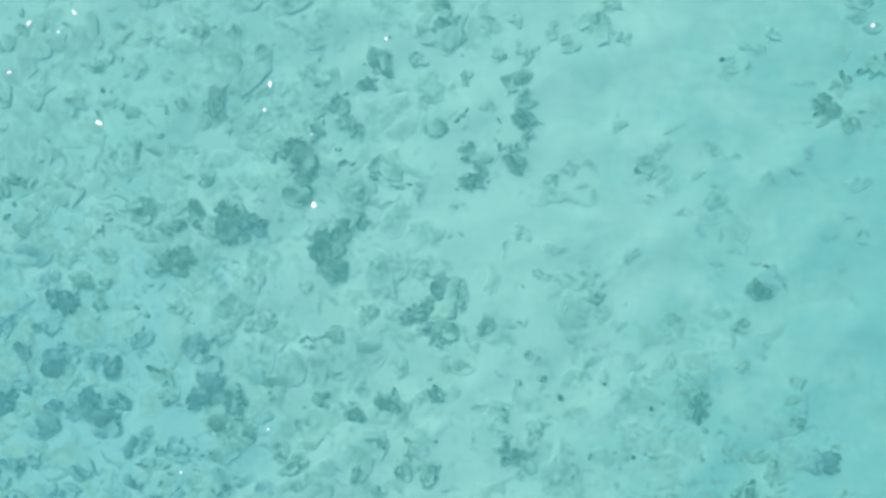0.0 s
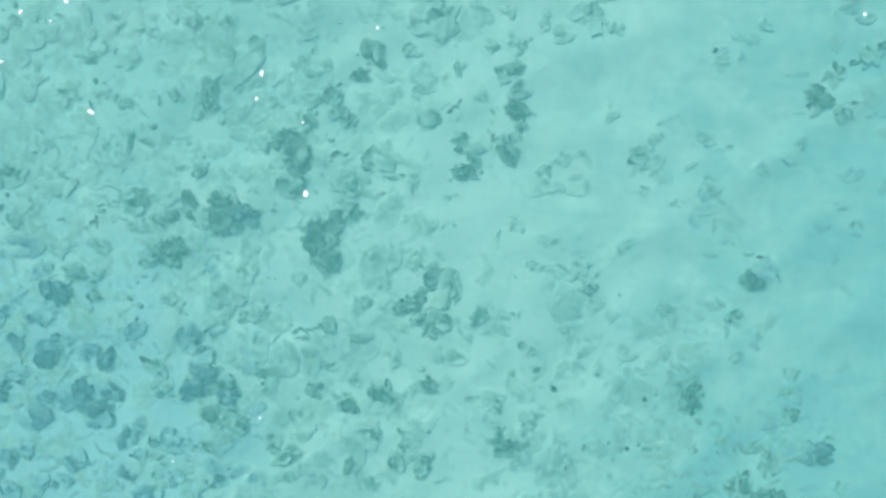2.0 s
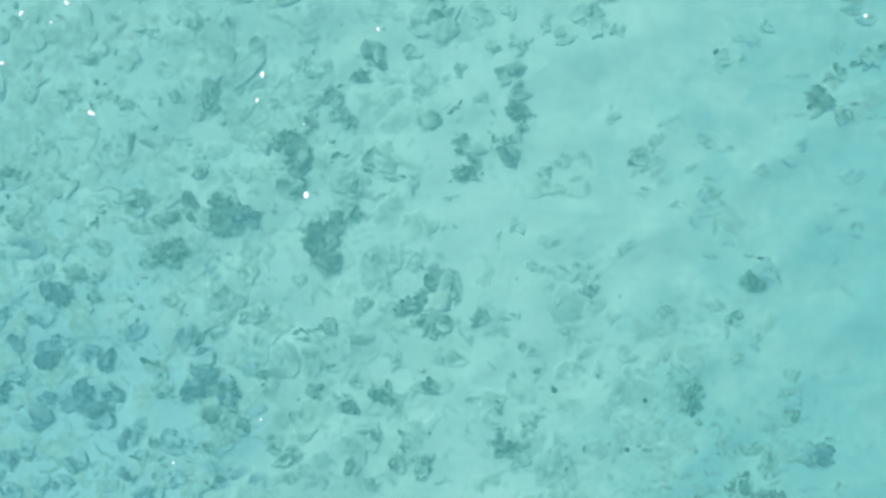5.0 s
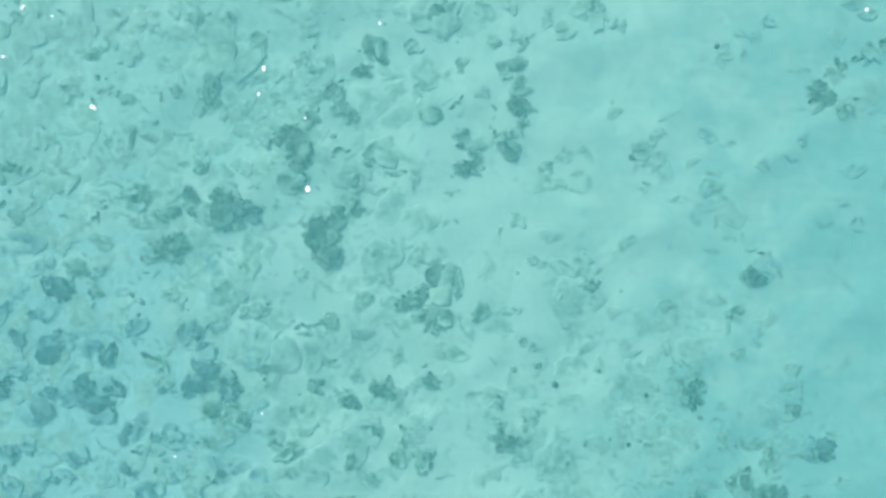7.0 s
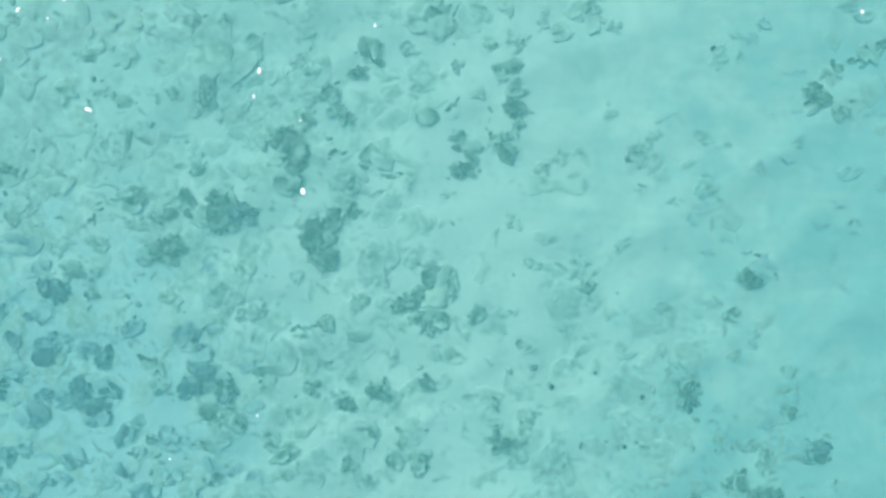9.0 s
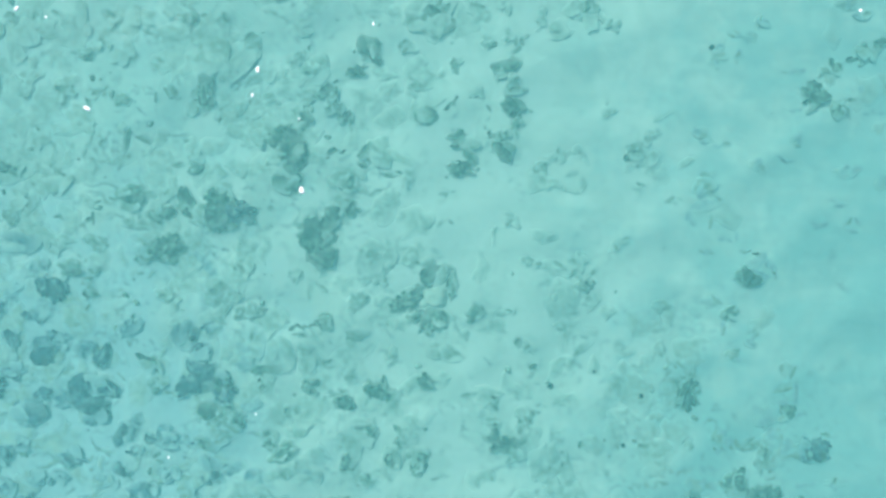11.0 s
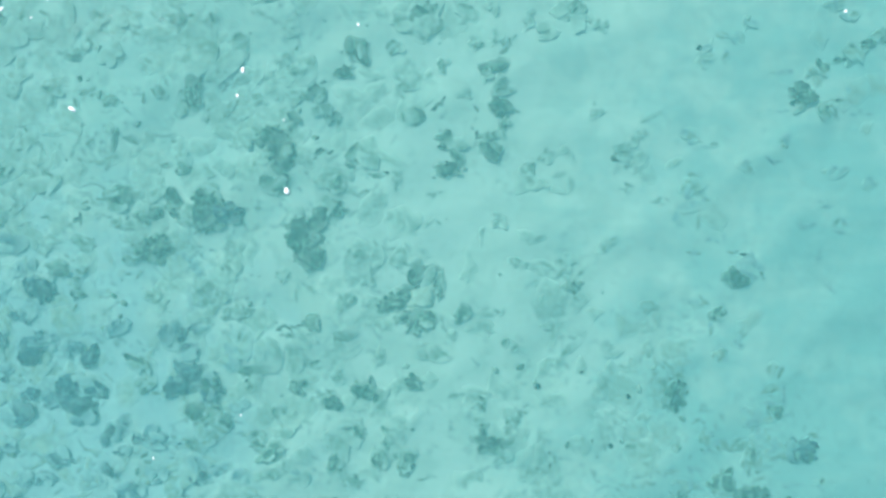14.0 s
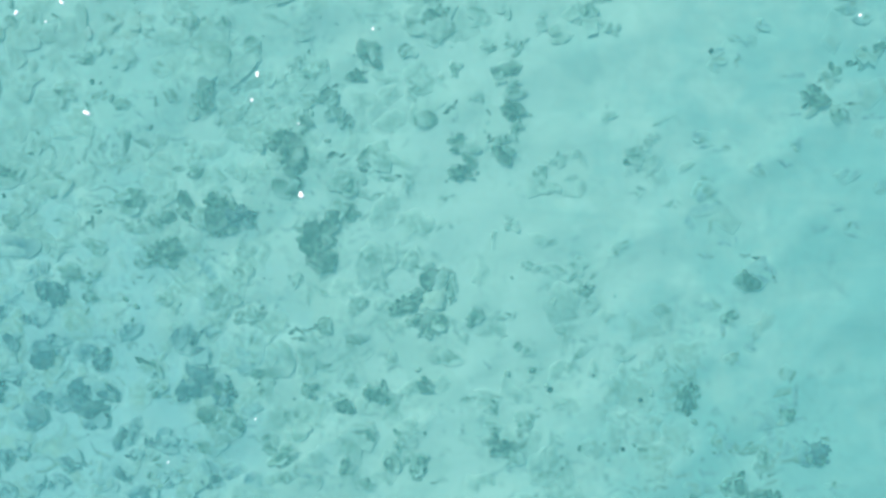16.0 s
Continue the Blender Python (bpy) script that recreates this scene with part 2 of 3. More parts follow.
PLATES = {}


def plate_mesh(shape, material, whole=False):
    """A broken, slightly curled plate of coral, one across, with a worn rim."""
    key = (shape, material.name, whole)
    if key in PLATES:
        return PLATES[key]
    rnd = random.Random(shape * 31 + 5)
    n = rnd.randint(8, 11)
    slim, curl, bite = rnd.uniform(0.42, 0.95), rnd.uniform(-0.35, 0.5), rnd.uniform(0, 6.28)
    # one side stands clear, the other dips under the sand; the overgrown plates less so
    worn = 0.45 if material in (ALGAE, DEEP) else 0.85 if material in (TURF, SLATE) else 1.0
    worn *= 0.3 if whole else 1.0
    dip, notch = rnd.uniform(0, 6.28), rnd.uniform(0.25, 0.75)
    rim = []
    for i in range(n):
        a = 2 * math.pi * (i + rnd.uniform(-0.3, 0.3)) / n
        r = rnd.uniform(0.38, 0.58) * (1 - notch * max(0.0, math.cos(a - bite)) ** 3)
        rim.append((r * math.cos(a), r * math.sin(a) * slim))

    def sanded(x, y, edge):
        f = 0.5 + 1.15 * (x * math.cos(dip) + y * math.sin(dip) / slim) + edge
        f = min(1.0, max(0.0, f))
        return 0.97 * worn * f * f * (3 - 2 * f)

    verts, drift = [(0.0, 0.0, 0.13)], [sanded(0, 0, -0.12)]
    for k, z, edge in ((0.5, 0.13, -0.12), (0.93, 0.10, 0.0), (1.0, 0.05, 0.08), (0.96, -0.08, 0.15)):
        for x, y in rim:
            verts.append((x * k, y * k, z + curl * (x * k) ** 2 + (rnd.uniform(-0.035, 0.035) if k < 0.9 else 0.0)))
            drift.append(sanded(x * k, y * k, edge))
    faces = [(0, 1 + i, 1 + (i + 1) % n) for i in range(n)]
    for q in range(3):
        a, b = 1 + q * n, 1 + (q + 1) * n
        faces += [(a + i, b + i, b + (i + 1) % n, a + (i + 1) % n) for i in range(n)]
    me = bpy.data.meshes.new("coral_plate")
    me.from_pydata(verts, [], faces)
    me.polygons.foreach_set("use_smooth", [True] * len(faces))
    me.attributes.new("drifted_sand", "FLOAT", "POINT").data.foreach_set("value", drift)
    me.materials.append(material)
    PLATES[key] = me
    return me


def frond_mesh(shape, material):
    """A tapering, bent blade of brown algae, one long, that springs from the origin."""
    key = ("frond", shape, material.name)
    if key in PLATES:
        return PLATES[key]
    rnd = random.Random(shape * 13 + 3)
    bend, arch, steps = rnd.uniform(-0.5, 0.5), rnd.uniform(0.05, 0.18), 7
    verts, faces = [], []
    for i in range(steps + 1):
        f = i / steps
        w = 0.2 * (0.5 + 1.0 * f) * (1 - f ** 6) + 0.03
        w *= 1 + rnd.uniform(-0.25, 0.25)
        y, z = bend * f * f, arch * math.sin(math.pi * f) + 0.02
        verts += [(f, y - w, z), (f, y + w, z + 0.02), (f, y + w, z - 0.03), (f, y - w, z - 0.05)]
    for i in range(steps):
        a, b = 4 * i, 4 * i + 4
        faces += [(a + j, b + j, b + (j + 1) % 4, a + (j + 1) % 4) for j in range(4)]
    faces += [(3, 2, 1, 0), (4 * steps, 4 * steps + 1, 4 * steps + 2, 4 * steps + 3)]
    me = bpy.data.meshes.new("algae_frond")
    me.from_pydata(verts, [], faces)
    me.materials.append(material)
    PLATES[key] = me
    return me


def rock(kind, x, y, length, width, turn=0.0, hollow=False):
    """One coral rock of that kind on the sand; a hollow one is a ring of plates round drifted sand."""
    global count
    count += 1
    rnd = random.Random(int(x * 100) * 7919 + int(y * 100) * 613 + int(length * 100))
    material, name, label, skins = KINDS[kind]
    tall, sunk, cover = FORM[kind]
    slim = width < 0.14
    if slim:
        name, label = "coral_branch", "broken dead coral branch lying on pale sand"
    if x > 1.2 and kind in ("dusty", "buried"):
        # thinly strewn over the open or blue-tinted sand, and nearly covered by it
        skins = (TINTED, TINTED, TINTED, DUSTY) if x > 3.4 else (BURIED, BURIED, DUSTY, BURIED)
    ob = new(name)
    ob.location = (x, y, sand_z(x, y) + 0.004)
    if not slim and not hollow:
        new("body", rock_mesh("body", x, y, length * 1.15, width * 1.15, turn, count, material, tall, sunk)).parent = ob
    c, s = math.cos(radians(turn)), math.sin(radians(turn))
    size = min(0.42, max(0.11, width * (1.05 if slim else 0.84)))
    area = 0.785 * length * width * (0.55 if hollow else 1.0)
    n = max(3, min(16, round(cover * area / (0.42 * size * size))))
    start = rnd.uniform(0, 6.28)
    flat = 0.13 if name == "rubble_patch" or slim else 0.25
    for i in range(n):
        if slim:
            u, v = ((i + 0.5) / n - 0.5) * 0.95 + rnd.uniform(-0.05, 0.05), rnd.uniform(-0.3, 0.3)
        elif hollow:
            a, r = start + 6.28 * 0.86 * i / n, rnd.uniform(0.36, 0.48)
            u, v = r * math.cos(a), r * math.sin(a)
        else:
            a, r = start + 2.4 * i + rnd.uniform(-0.4, 0.4), 0.43 * math.sqrt((i + 0.4) / n)
            u, v = r * math.cos(a), r * math.sin(a)
        u, v = u * length, v * width
        px, py = u * c - v * s, u * s + v * c
        d = size * rnd.uniform(0.65, 1.3)
        core = i == 0 and name == "algae_rock"
        if core:
            d = size * 1.15
        skin = skins[0 if core else rnd.randrange(4)]
        if name == "algae_rock" and i > 0.6 * n and rnd.random() < 0.6:
            # the crust thins out towards the rim
            skin = SLATE if kind == "deep" else TURF
        piece = new("coral_plate", plate_mesh(rnd.randrange(20), skin, core))
        piece.parent = ob
        high = 0.0 if slim or hollow else tall * 0.75 * (1 - 2.2 * (u / length) ** 2 - 2.2 * (v / width) ** 2)
        piece.location = (px, py, high + d * 0.03)
        piece.rotation_euler = (rnd.gauss(0, 0.2 * flat), rnd.gauss(0, 0.2 * flat), radians(turn) + (a + 1.57 if hollow else rnd.gauss(0, 0.5) if slim else rnd.uniform(0, 6.28)))
        piece.scale = (d * (1.45 if slim or hollow else 1.25), d * (0.85 if slim or hollow else 1.12), d * flat)
    if name == "algae_rock" and length > 0.34:
        # blades of algae that hang over the rim
        for i in range(rnd.randint(5, 8)):
            a = rnd.uniform(0, 6.28)
            u, v = 0.34 * length * math.cos(a), 0.34 * width * math.sin(a)
            blade = new("algae_frond", frond_mesh(rnd.randrange(8), skins[0] if rnd.random() < 0.45 else SLATE if kind == "deep" else TURF))
            blade.parent = ob
            blade.location = (u * c - v * s, u * s + v * c, tall * 0.45)
            blade.rotation_euler = (0, 0.12, radians(turn) + math.atan2(v, u) + rnd.gauss(0, 0.5))
            d = rnd.uniform(0.10, 0.19) * (0.6 + 0.6 * width)
            blade.scale = (d, d * rnd.uniform(0.8, 1.5), d)
    size = "large" if length > 0.5 else "small" if length < 0.24 else ""
    return tagged(ob, (size + " " + ("ring-shaped " if hollow else "") + label).strip(), "coral branch" if slim else "coral rubble" if name == "rubble_patch" else "coral rock", group="dead coral on the sea bed")


# south-west rubble field
rock("algae", -3.72, -0.04, 0.46, 0.32, 5)
rock("algae", -3.68, -0.02, 0.33, 0.24, -8)
rock("turf", -3.92, -0.08, 0.39, 0.27, 10)
rock("turf", -4.99, -0.31, 0.33, 0.24, -20)
rock("dusty", -4.65, -0.31, 0.20, 0.18)
rock("dusty", -4.81, -0.18, 0.26, 0.11, -30)
rock("deep", -5.25, -0.55, 0.39, 0.24, -40)
rock("turf", -4.76, -0.58, 0.35, 0.17, 85)
rock("tinted", -5.50, -0.30, 0.44, 0.27)
rock("tinted", -5.69, 0.01, 0.46, 0.30)
rock("slate", -5.50, -0.94, 0.23, 0.18)
rock("tinted", -5.40, -0.84, 0.38, 0.27, 10)
rock("slate", -4.22, -1.08, 0.35, 0.24)
rock("tinted", -4.51, -1.21, 0.46, 0.11, -10)
rock("slate", -3.46, -1.14, 0.30, 0.29)
rock("slate", -3.13, -1.09, 0.20, 0.18)
rock("tinted", -3.37, -1.32, 0.38, 0.14, -20)
rock("slate", -3.22, -1.41, 0.23, 0.24)
rock("dusty", -4.05, -0.35, 0.32, 0.11)
rock("tinted", -3.26, -0.22, 0.46, 0.17, -25)
rock("dusty", -2.93, -0.68, 0.47, 0.32, -20)
rock("turf", -2.88, -0.64, 0.26, 0.18)
rock("turf", -2.61, -0.87, 0.42, 0.21)
rock("dusty", -2.69, -0.31, 0.24, 0.18, 20)
rock("deep", -5.35, -1.42, 0.32, 0.27)
rock("slate", -4.89, -1.36, 0.46, 0.21)
rock("deep", -4.57, -1.48, 0.32, 0.20, 80)
rock("slate", -4.85, -1.92, 0.70, 0.43)
rock("deep", -4.81, -1.89, 0.41, 0.29)
rock("deep", -4.84, -1.92, 0.26, 0.20, 30)
rock("deep", -4.72, -2.16, 0.46, 0.27, -40)
rock("deep", -4.51, -1.89, 0.24, 0.21)
rock("slate", -5.08, -2.04, 0.32, 0.21)
rock("slate", -5.59, -2.16, 0.38, 0.35)
rock("slate", -5.34, -1.97, 0.23, 0.15)
rock("slate", -5.81, -1.21, 0.26, 0.23)
rock("slate", -5.78, -1.66, 0.33, 0.18, 20)
rock("turf", -3.89, -1.59, 0.35, 0.23, -20)
rock("turf", -3.83, -1.85, 0.30, 0.17, -30)
rock("dusty", -3.75, -1.98, 0.23, 0.09)
rock("deep", -3.16, -1.72, 0.53, 0.30, -25)
rock("algae", -2.95, -1.85, 0.30, 0.23, -50)
rock("deep", -2.94, -1.97, 0.35, 0.23, 75)
rock("deep", -3.41, -1.88, 0.35, 0.21, 35)
rock("turf", -3.07, -2.23, 0.56, 0.36)
rock("turf", -2.78, -2.33, 0.26, 0.23, 40)
rock("slate", -4.24, -2.48, 0.47, 0.24, 25)
rock("slate", -3.94, -2.57, 0.17, 0.15)
rock("slate", -3.70, -2.56, 0.32, 0.29, 20)
rock("slate", -3.36, -2.66, 0.46, 0.09)
rock("dusty", -3.01, -2.59, 0.46, 0.27, 15)
rock("slate", -3.14, -3.03, 0.39, 0.29)
rock("tinted", -2.84, -2.97, 0.24, 0.21)
rock("slate", -5.04, -2.50, 0.46, 0.12, 5)
rock("slate", -4.96, -2.84, 0.34, 0.26, -20)
rock("slate", -5.48, -2.31, 0.30, 0.15)
rock("slate", -5.65, -2.65, 0.26, 0.18, 80)
rock("slate", -5.88, -2.76, 0.23, 0.18)
rock("slate", -5.85, -3.21, 0.30, 0.23)
rock("tinted", -4.51, -3.14, 0.38, 0.21)
rock("slate", -4.04, -3.29, 0.46, 0.24)
rock("slate", -5.19, -3.10, 0.27, 0.18)
rock("slate", -4.32, -3.01, 0.33, 0.18, -20)
rock("slate", -3.67, -3.03, 0.38, 0.20, 15)
rock("tinted", -5.50, -3.10, 0.38, 0.23)
rock("dusty", -2.38, -2.54, 0.30, 0.14, -15)
rock("turf", -2.13, -2.75, 0.38, 0.21, 20)
rock("dusty", -2.32, -2.66, 0.23, 0.17)
rock("dusty", -2.31, -1.43, 0.47, 0.41, 0, True)
rock("dusty", -2.38, -1.83, 0.36, 0.23, 80)
rock("buried", -1.79, -1.43, 0.61, 0.32, 88)
rock("turf", -1.80, -1.88, 0.23, 0.17)
rock("dusty", -2.06, -2.21, 0.20, 0.17)
rock("dusty", -2.12, -3.04, 0.23, 0.18)
rock("dusty", -1.89, -2.36, 0.32, 0.20, 70)
rock("tinted", -2.54, -3.10, 0.38, 0.20, 10)
rock("tinted", -1.78, -3.10, 0.30, 0.20)
rock("tinted", -5.80, -0.60, 0.30, 0.23)
rock("tinted", -5.84, -2.12, 0.23, 0.27)
rock("slate", -5.15, -1.21, 0.33, 0.14, -30)
rock("slate", -4.13, -2.73, 0.23, 0.14)
rock("tinted", -2.57, -2.12, 0.30, 0.18, 60)
rock("tinted", -2.69, -1.51, 0.23, 0.30)
rock("dusty", -3.67, -0.68, 0.38, 0.17, -10)
rock("tinted", -4.32, -0.60, 0.30, 0.12)
# north-west rubble
rock("algae", -3.00, 0.55, 0.39, 0.41)
rock("algae", -2.97, 0.61, 0.26, 0.23, 20)
rock("turf", -3.37, 0.50, 0.33, 0.32)
rock("algae", -3.41, 0.45, 0.20, 0.15)
rock("deep", -2.76, 0.47, 0.39, 0.21, -10)
rock("turf", -3.07, 0.30, 0.67, 0.17, -15)
rock("turf", -3.29, 1.07, 0.24, 0.18)
rock("dusty", -3.08, 0.92, 0.39, 0.30, 0, True)
rock("turf", -3.79, 0.43, 0.35, 0.23)
rock("dusty", -3.67, 0.69, 0.30, 0.21)
rock("turf", -4.21, 0.65, 0.50, 0.33)
rock("dusty", -4.09, 0.34, 0.46, 0.17)
rock("turf", -4.80, 0.31, 0.35, 0.11, 25)
rock("turf", -5.08, 0.39, 0.30, 0.11, -20)
rock("dusty", -4.40, 0.43, 0.23, 0.11)
rock("turf", -5.78, 1.02, 0.39, 0.15, -15)
rock("algae", -5.88, 1.05, 0.27, 0.14, -15)
rock("dusty", -4.32, 1.24, 0.32, 0.11, -20)
rock("dusty", -4.11, 1.36, 0.43, 0.30, 0, True)
rock("turf", -3.20, 2.07, 0.47, 0.24, 88)
rock("turf", -3.18, 2.13, 0.30, 0.18, 85)
rock("dusty", -3.33, 1.85, 0.23, 0.18)
rock("dusty", -2.99, 1.79, 0.20, 0.12, 80)
rock("dusty", -2.63, 1.84, 0.35, 0.26)
rock("dusty", -2.31, 1.94, 0.20, 0.14)
rock("dusty", -2.56, 2.68, 0.36, 0.21, 70)
rock("buried", -3.10, 2.74, 0.53, 0.43)
rock("turf", -3.40, 3.06, 0.27, 0.18, 80)
rock("dusty", -2.23, 3.10, 0.39, 0.11, -25)
rock("dusty", -3.64, 3.16, 0.20, 0.21)
rock("turf", -5.25, 2.99, 0.47, 0.33, 0, True)
rock("buried", -4.85, 3.01, 0.38, 0.35)
rock("dusty", -4.09, 3.08, 0.32, 0.27)
rock("dusty", -4.27, 2.57, 0.30, 0.23)
rock("dusty", -4.57, 2.70, 0.32, 0.17)
rock("turf", -4.81, 2.61, 0.24, 0.15)
rock("dusty", -5.04, 2.44, 0.30, 0.09, -20)
rock("dusty", -5.10, 2.04, 0.39, 0.23, 85)
rock("dusty", -5.61, 2.10, 0.24, 0.17)
rock("dusty", -5.31, 1.97, 0.27, 0.12, 20)
rock("dusty", -3.98, 2.10, 0.46, 0.11, -25)
rock("dusty", -3.64, 2.08, 0.24, 0.14, -30)
rock("dusty", -4.65, 2.10, 0.32, 0.09, 10)
rock("dusty", -4.32, 1.97, 0.20, 0.14)
rock("buried", -5.50, 0.35, 0.46, 0.15)
rock("buried", -5.65, 0.55, 0.38, 0.18)
rock("dusty", -4.59, 0.61, 0.46, 0.09, 5)
rock("buried", -3.45, 1.43, 0.46, 0.11)
rock("dusty", -4.62, 1.15, 0.24, 0.09, -10)
rock("dusty", -3.33, 1.21, 0.27, 0.17, 75)
rock("dusty", -4.68, 0.05, 0.30, 0.15, -20)
rock("buried", -5.19, 0.01, 0.46, 0.21)
rock("dusty", -5.19, 0.98, 0.32, 0.09, -20)
rock("buried", -5.46, 1.45, 0.35, 0.17)
rock("buried", -3.79, 2.44, 0.35, 0.20)
rock("dusty", -4.43, 3.04, 0.30, 0.20, 30)
rock("buried", -5.72, 2.59, 0.30, 0.23)
rock("dusty", -5.80, 3.04, 0.30, 0.15)
rock("buried", -2.84, 2.28, 0.33, 0.21)
rock("dusty", -2.61, 1.41, 0.23, 0.12, 20)
rock("buried", -2.76, 1.07, 0.30, 0.23)
rock("dusty", -3.60, 0.08, 0.30, 0.12, -30)
rock("buried", -4.81, 1.64, 0.38, 0.18)
rock("buried", -5.50, 2.28, 0.30, 0.15, 10)
rock("dusty", -3.86, 2.85, 0.30, 0.12, -15)
rock("dusty", -2.00, 2.51, 0.23, 0.17, 60)
rock("buried", -1.89, 2.89, 0.23, 0.30)
rock("dusty", -2.95, 3.01, 0.33, 0.17, -10)
rock("dusty", -4.96, 1.75, 0.23, 0.11, 30)
rock("dusty", -3.60, 1.07, 0.18, 0.11)
rock("dusty", -5.50, 0.84, 0.30, 0.11, 10)
rock("buried", -2.23, 2.28, 0.33, 0.23)
# middle, south
rock("algae", -1.69, 0.12, 0.41, 0.43)
rock("algae", -1.73, 0.08, 0.30, 0.26, 40)
rock("algae", -1.59, -0.14, 0.32, 0.29, 60)
rock("turf", -1.45, 0.45, 0.41, 0.30, 45)
rock("algae", -1.47, 0.39, 0.26, 0.18, 50)
rock("dusty", -1.84, 0.35, 0.30, 0.27)
rock("turf", -1.27, 0.53, 0.27, 0.20, 35)
rock("dusty", -0.98, -0.26, 0.38, 0.36)
rock("dusty", -0.74, -0.19, 0.27, 0.21)
rock("dusty", -0.88, -0.45, 0.23, 0.18)
rock("dusty", -1.15, -0.72, 0.32, 0.20, 30)
rock("turf", -0.14, -0.34, 0.46, 0.29, -20)
rock("turf", 0.11, -0.52, 0.36, 0.14, 80)
rock("algae", -0.49, -0.75, 0.43, 0.15, 20)
rock("turf", -0.37, -0.58, 0.30, 0.18)
rock("turf", -0.09, -0.98, 0.35, 0.29)
rock("turf", -0.18, -1.10, 0.38, 0.14, 25)
rock("turf", -0.37, -0.90, 0.27, 0.17)
rock("dusty", -0.64, -1.02, 0.46, 0.20, 10)
rock("dusty", -0.41, -0.18, 0.30, 0.24)
rock("turf", 0.43, -0.90, 0.26, 0.21, 60)
rock("turf", -1.59, -1.02, 0.27, 0.18, 25)
rock("algae", -1.62, -1.03, 0.23, 0.12, 25)
rock("algae", -2.20, -0.95, 0.33, 0.10, -28)
rock("algae", -1.88, -1.08, 0.38, 0.10, 4)
rock("dusty", -1.81, -1.18, 0.46, 0.09, 5)
rock("dusty", -1.12, -1.30, 0.24, 0.27, 0, True)
rock("algae", -0.25, -1.82, 0.26, 0.20)
rock("dusty", -1.24, -1.74, 0.23, 0.17)
rock("algae", -1.32, -2.10, 0.26, 0.17, -15)
rock("dusty", -1.36, -1.97, 0.20, 0.09)
rock("algae", -0.88, -1.92, 0.36, 0.20, -10)
rock("dusty", -0.71, -2.16, 0.36, 0.30, 70)
rock("buried", -0.98, -2.10, 0.43, 0.24)
rock("dusty", -1.15, -2.57, 0.53, 0.36, 20)
rock("turf", -0.98, -2.45, 0.27, 0.21)
rock("turf", -1.28, -2.92, 0.30, 0.20, -60)
rock("turf", -0.68, -2.84, 0.32, 0.21, 80)
rock("turf", -0.32, -2.88, 0.35, 0.26, 80)
rock("dusty", -0.45, -2.76, 0.30, 0.17)
rock("buried", -0.83, -3.04, 0.27, 0.23)
rock("dusty", -0.55, -2.54, 0.30, 0.20, 80)
rock("dusty", -1.09, -3.15, 0.33, 0.15, -10)
rock("dusty", -0.50, -2.65, 0.32, 0.08, 20)
rock("algae", 0.74, -2.60, 0.32, 0.23, -40)
rock("turf", 0.93, -2.73, 0.36, 0.27)
rock("dusty", 0.69, -2.38, 0.27, 0.20)
rock("dusty", 1.05, -2.50, 0.30, 0.20, 80)
rock("dusty", 0.69, -2.08, 0.30, 0.18, 60)
rock("dusty", 1.11, -2.28, 0.27, 0.17, -20)
rock("turf", 1.20, -2.19, 0.20, 0.09, -30)
rock("dusty", 1.43, -2.13, 0.46, 0.11, 10)
rock("dusty", 1.12, -1.89, 0.38, 0.08, 15)
rock("dusty", 1.26, -1.66, 0.27, 0.09, 40)
rock("dusty", 1.12, -1.36, 0.35, 0.14, -30)
rock("dusty", 1.53, -2.50, 0.17, 0.11)
rock("buried", 1.56, -3.04, 0.46, 0.27)
rock("dusty", 1.32, -3.07, 0.21, 0.15)
rock("turf", 1.64, -2.89, 0.27, 0.12, 75)
rock("dusty", 1.18, -0.22, 0.32, 0.14)
rock("buried", 1.56, -0.31, 0.46, 0.21)
rock("dusty", 1.37, -0.49, 0.20, 0.09)
rock("turf", 1.88, -0.52, 0.27, 0.14, 10)
rock("dusty", 1.82, -0.22, 0.26, 0.21, 80)
rock("dusty", 1.65, -1.06, 0.35, 0.09, 30)
rock("buried", 1.79, -1.30, 0.35, 0.26, 0, True)
rock("dusty", -1.55, -1.59, 0.20, 0.09)
rock("dusty", -0.71, -1.51, 0.30, 0.17, 80)
rock("dusty", -1.70, -0.52, 0.30, 0.11, -30)
rock("dusty", -2.00, -0.37, 0.23, 0.18)
rock("dusty", -1.40, -0.52, 0.18, 0.11)
rock("buried", 0.43, -1.97, 0.30, 0.12)
rock("buried", 0.12, -1.51, 0.46, 0.11, 5)
rock("dusty", -0.03, -3.10, 0.23, 0.11)
rock("buried", 0.58, -3.10, 0.27, 0.15)
rock("dusty", 1.72, -1.59, 0.30, 0.11, -20)
rock("buried", 0.88, -0.90, 0.30, 0.11, 10)
# middle, north
rock("algae", -2.12, 1.43, 0.43, 0.26, -20)
rock("algae", -2.13, 1.47, 0.27, 0.18, -30)
rock("algae", -1.99, 1.21, 0.35, 0.26, 60)
rock("turf", -2.35, 1.47, 0.43, 0.24)
rock("turf", -2.04, 0.86, 0.35, 0.29)
rock("dusty", -2.27, 1.26, 0.27, 0.20)
rock("turf", -1.66, 1.19, 0.49, 0.11, 20)
rock("turf", -1.43, 1.27, 0.27, 0.09, 10)
rock("turf", -1.89, 1.72, 0.30, 0.26, 80)
rock("dusty", -1.81, 2.02, 0.38, 0.24)
rock("turf", -1.53, 2.09, 0.36, 0.21, -25)
rock("turf", -1.32, 1.72, 0.23, 0.21)
rock("turf", -1.47, 1.89, 0.38, 0.18, -60)
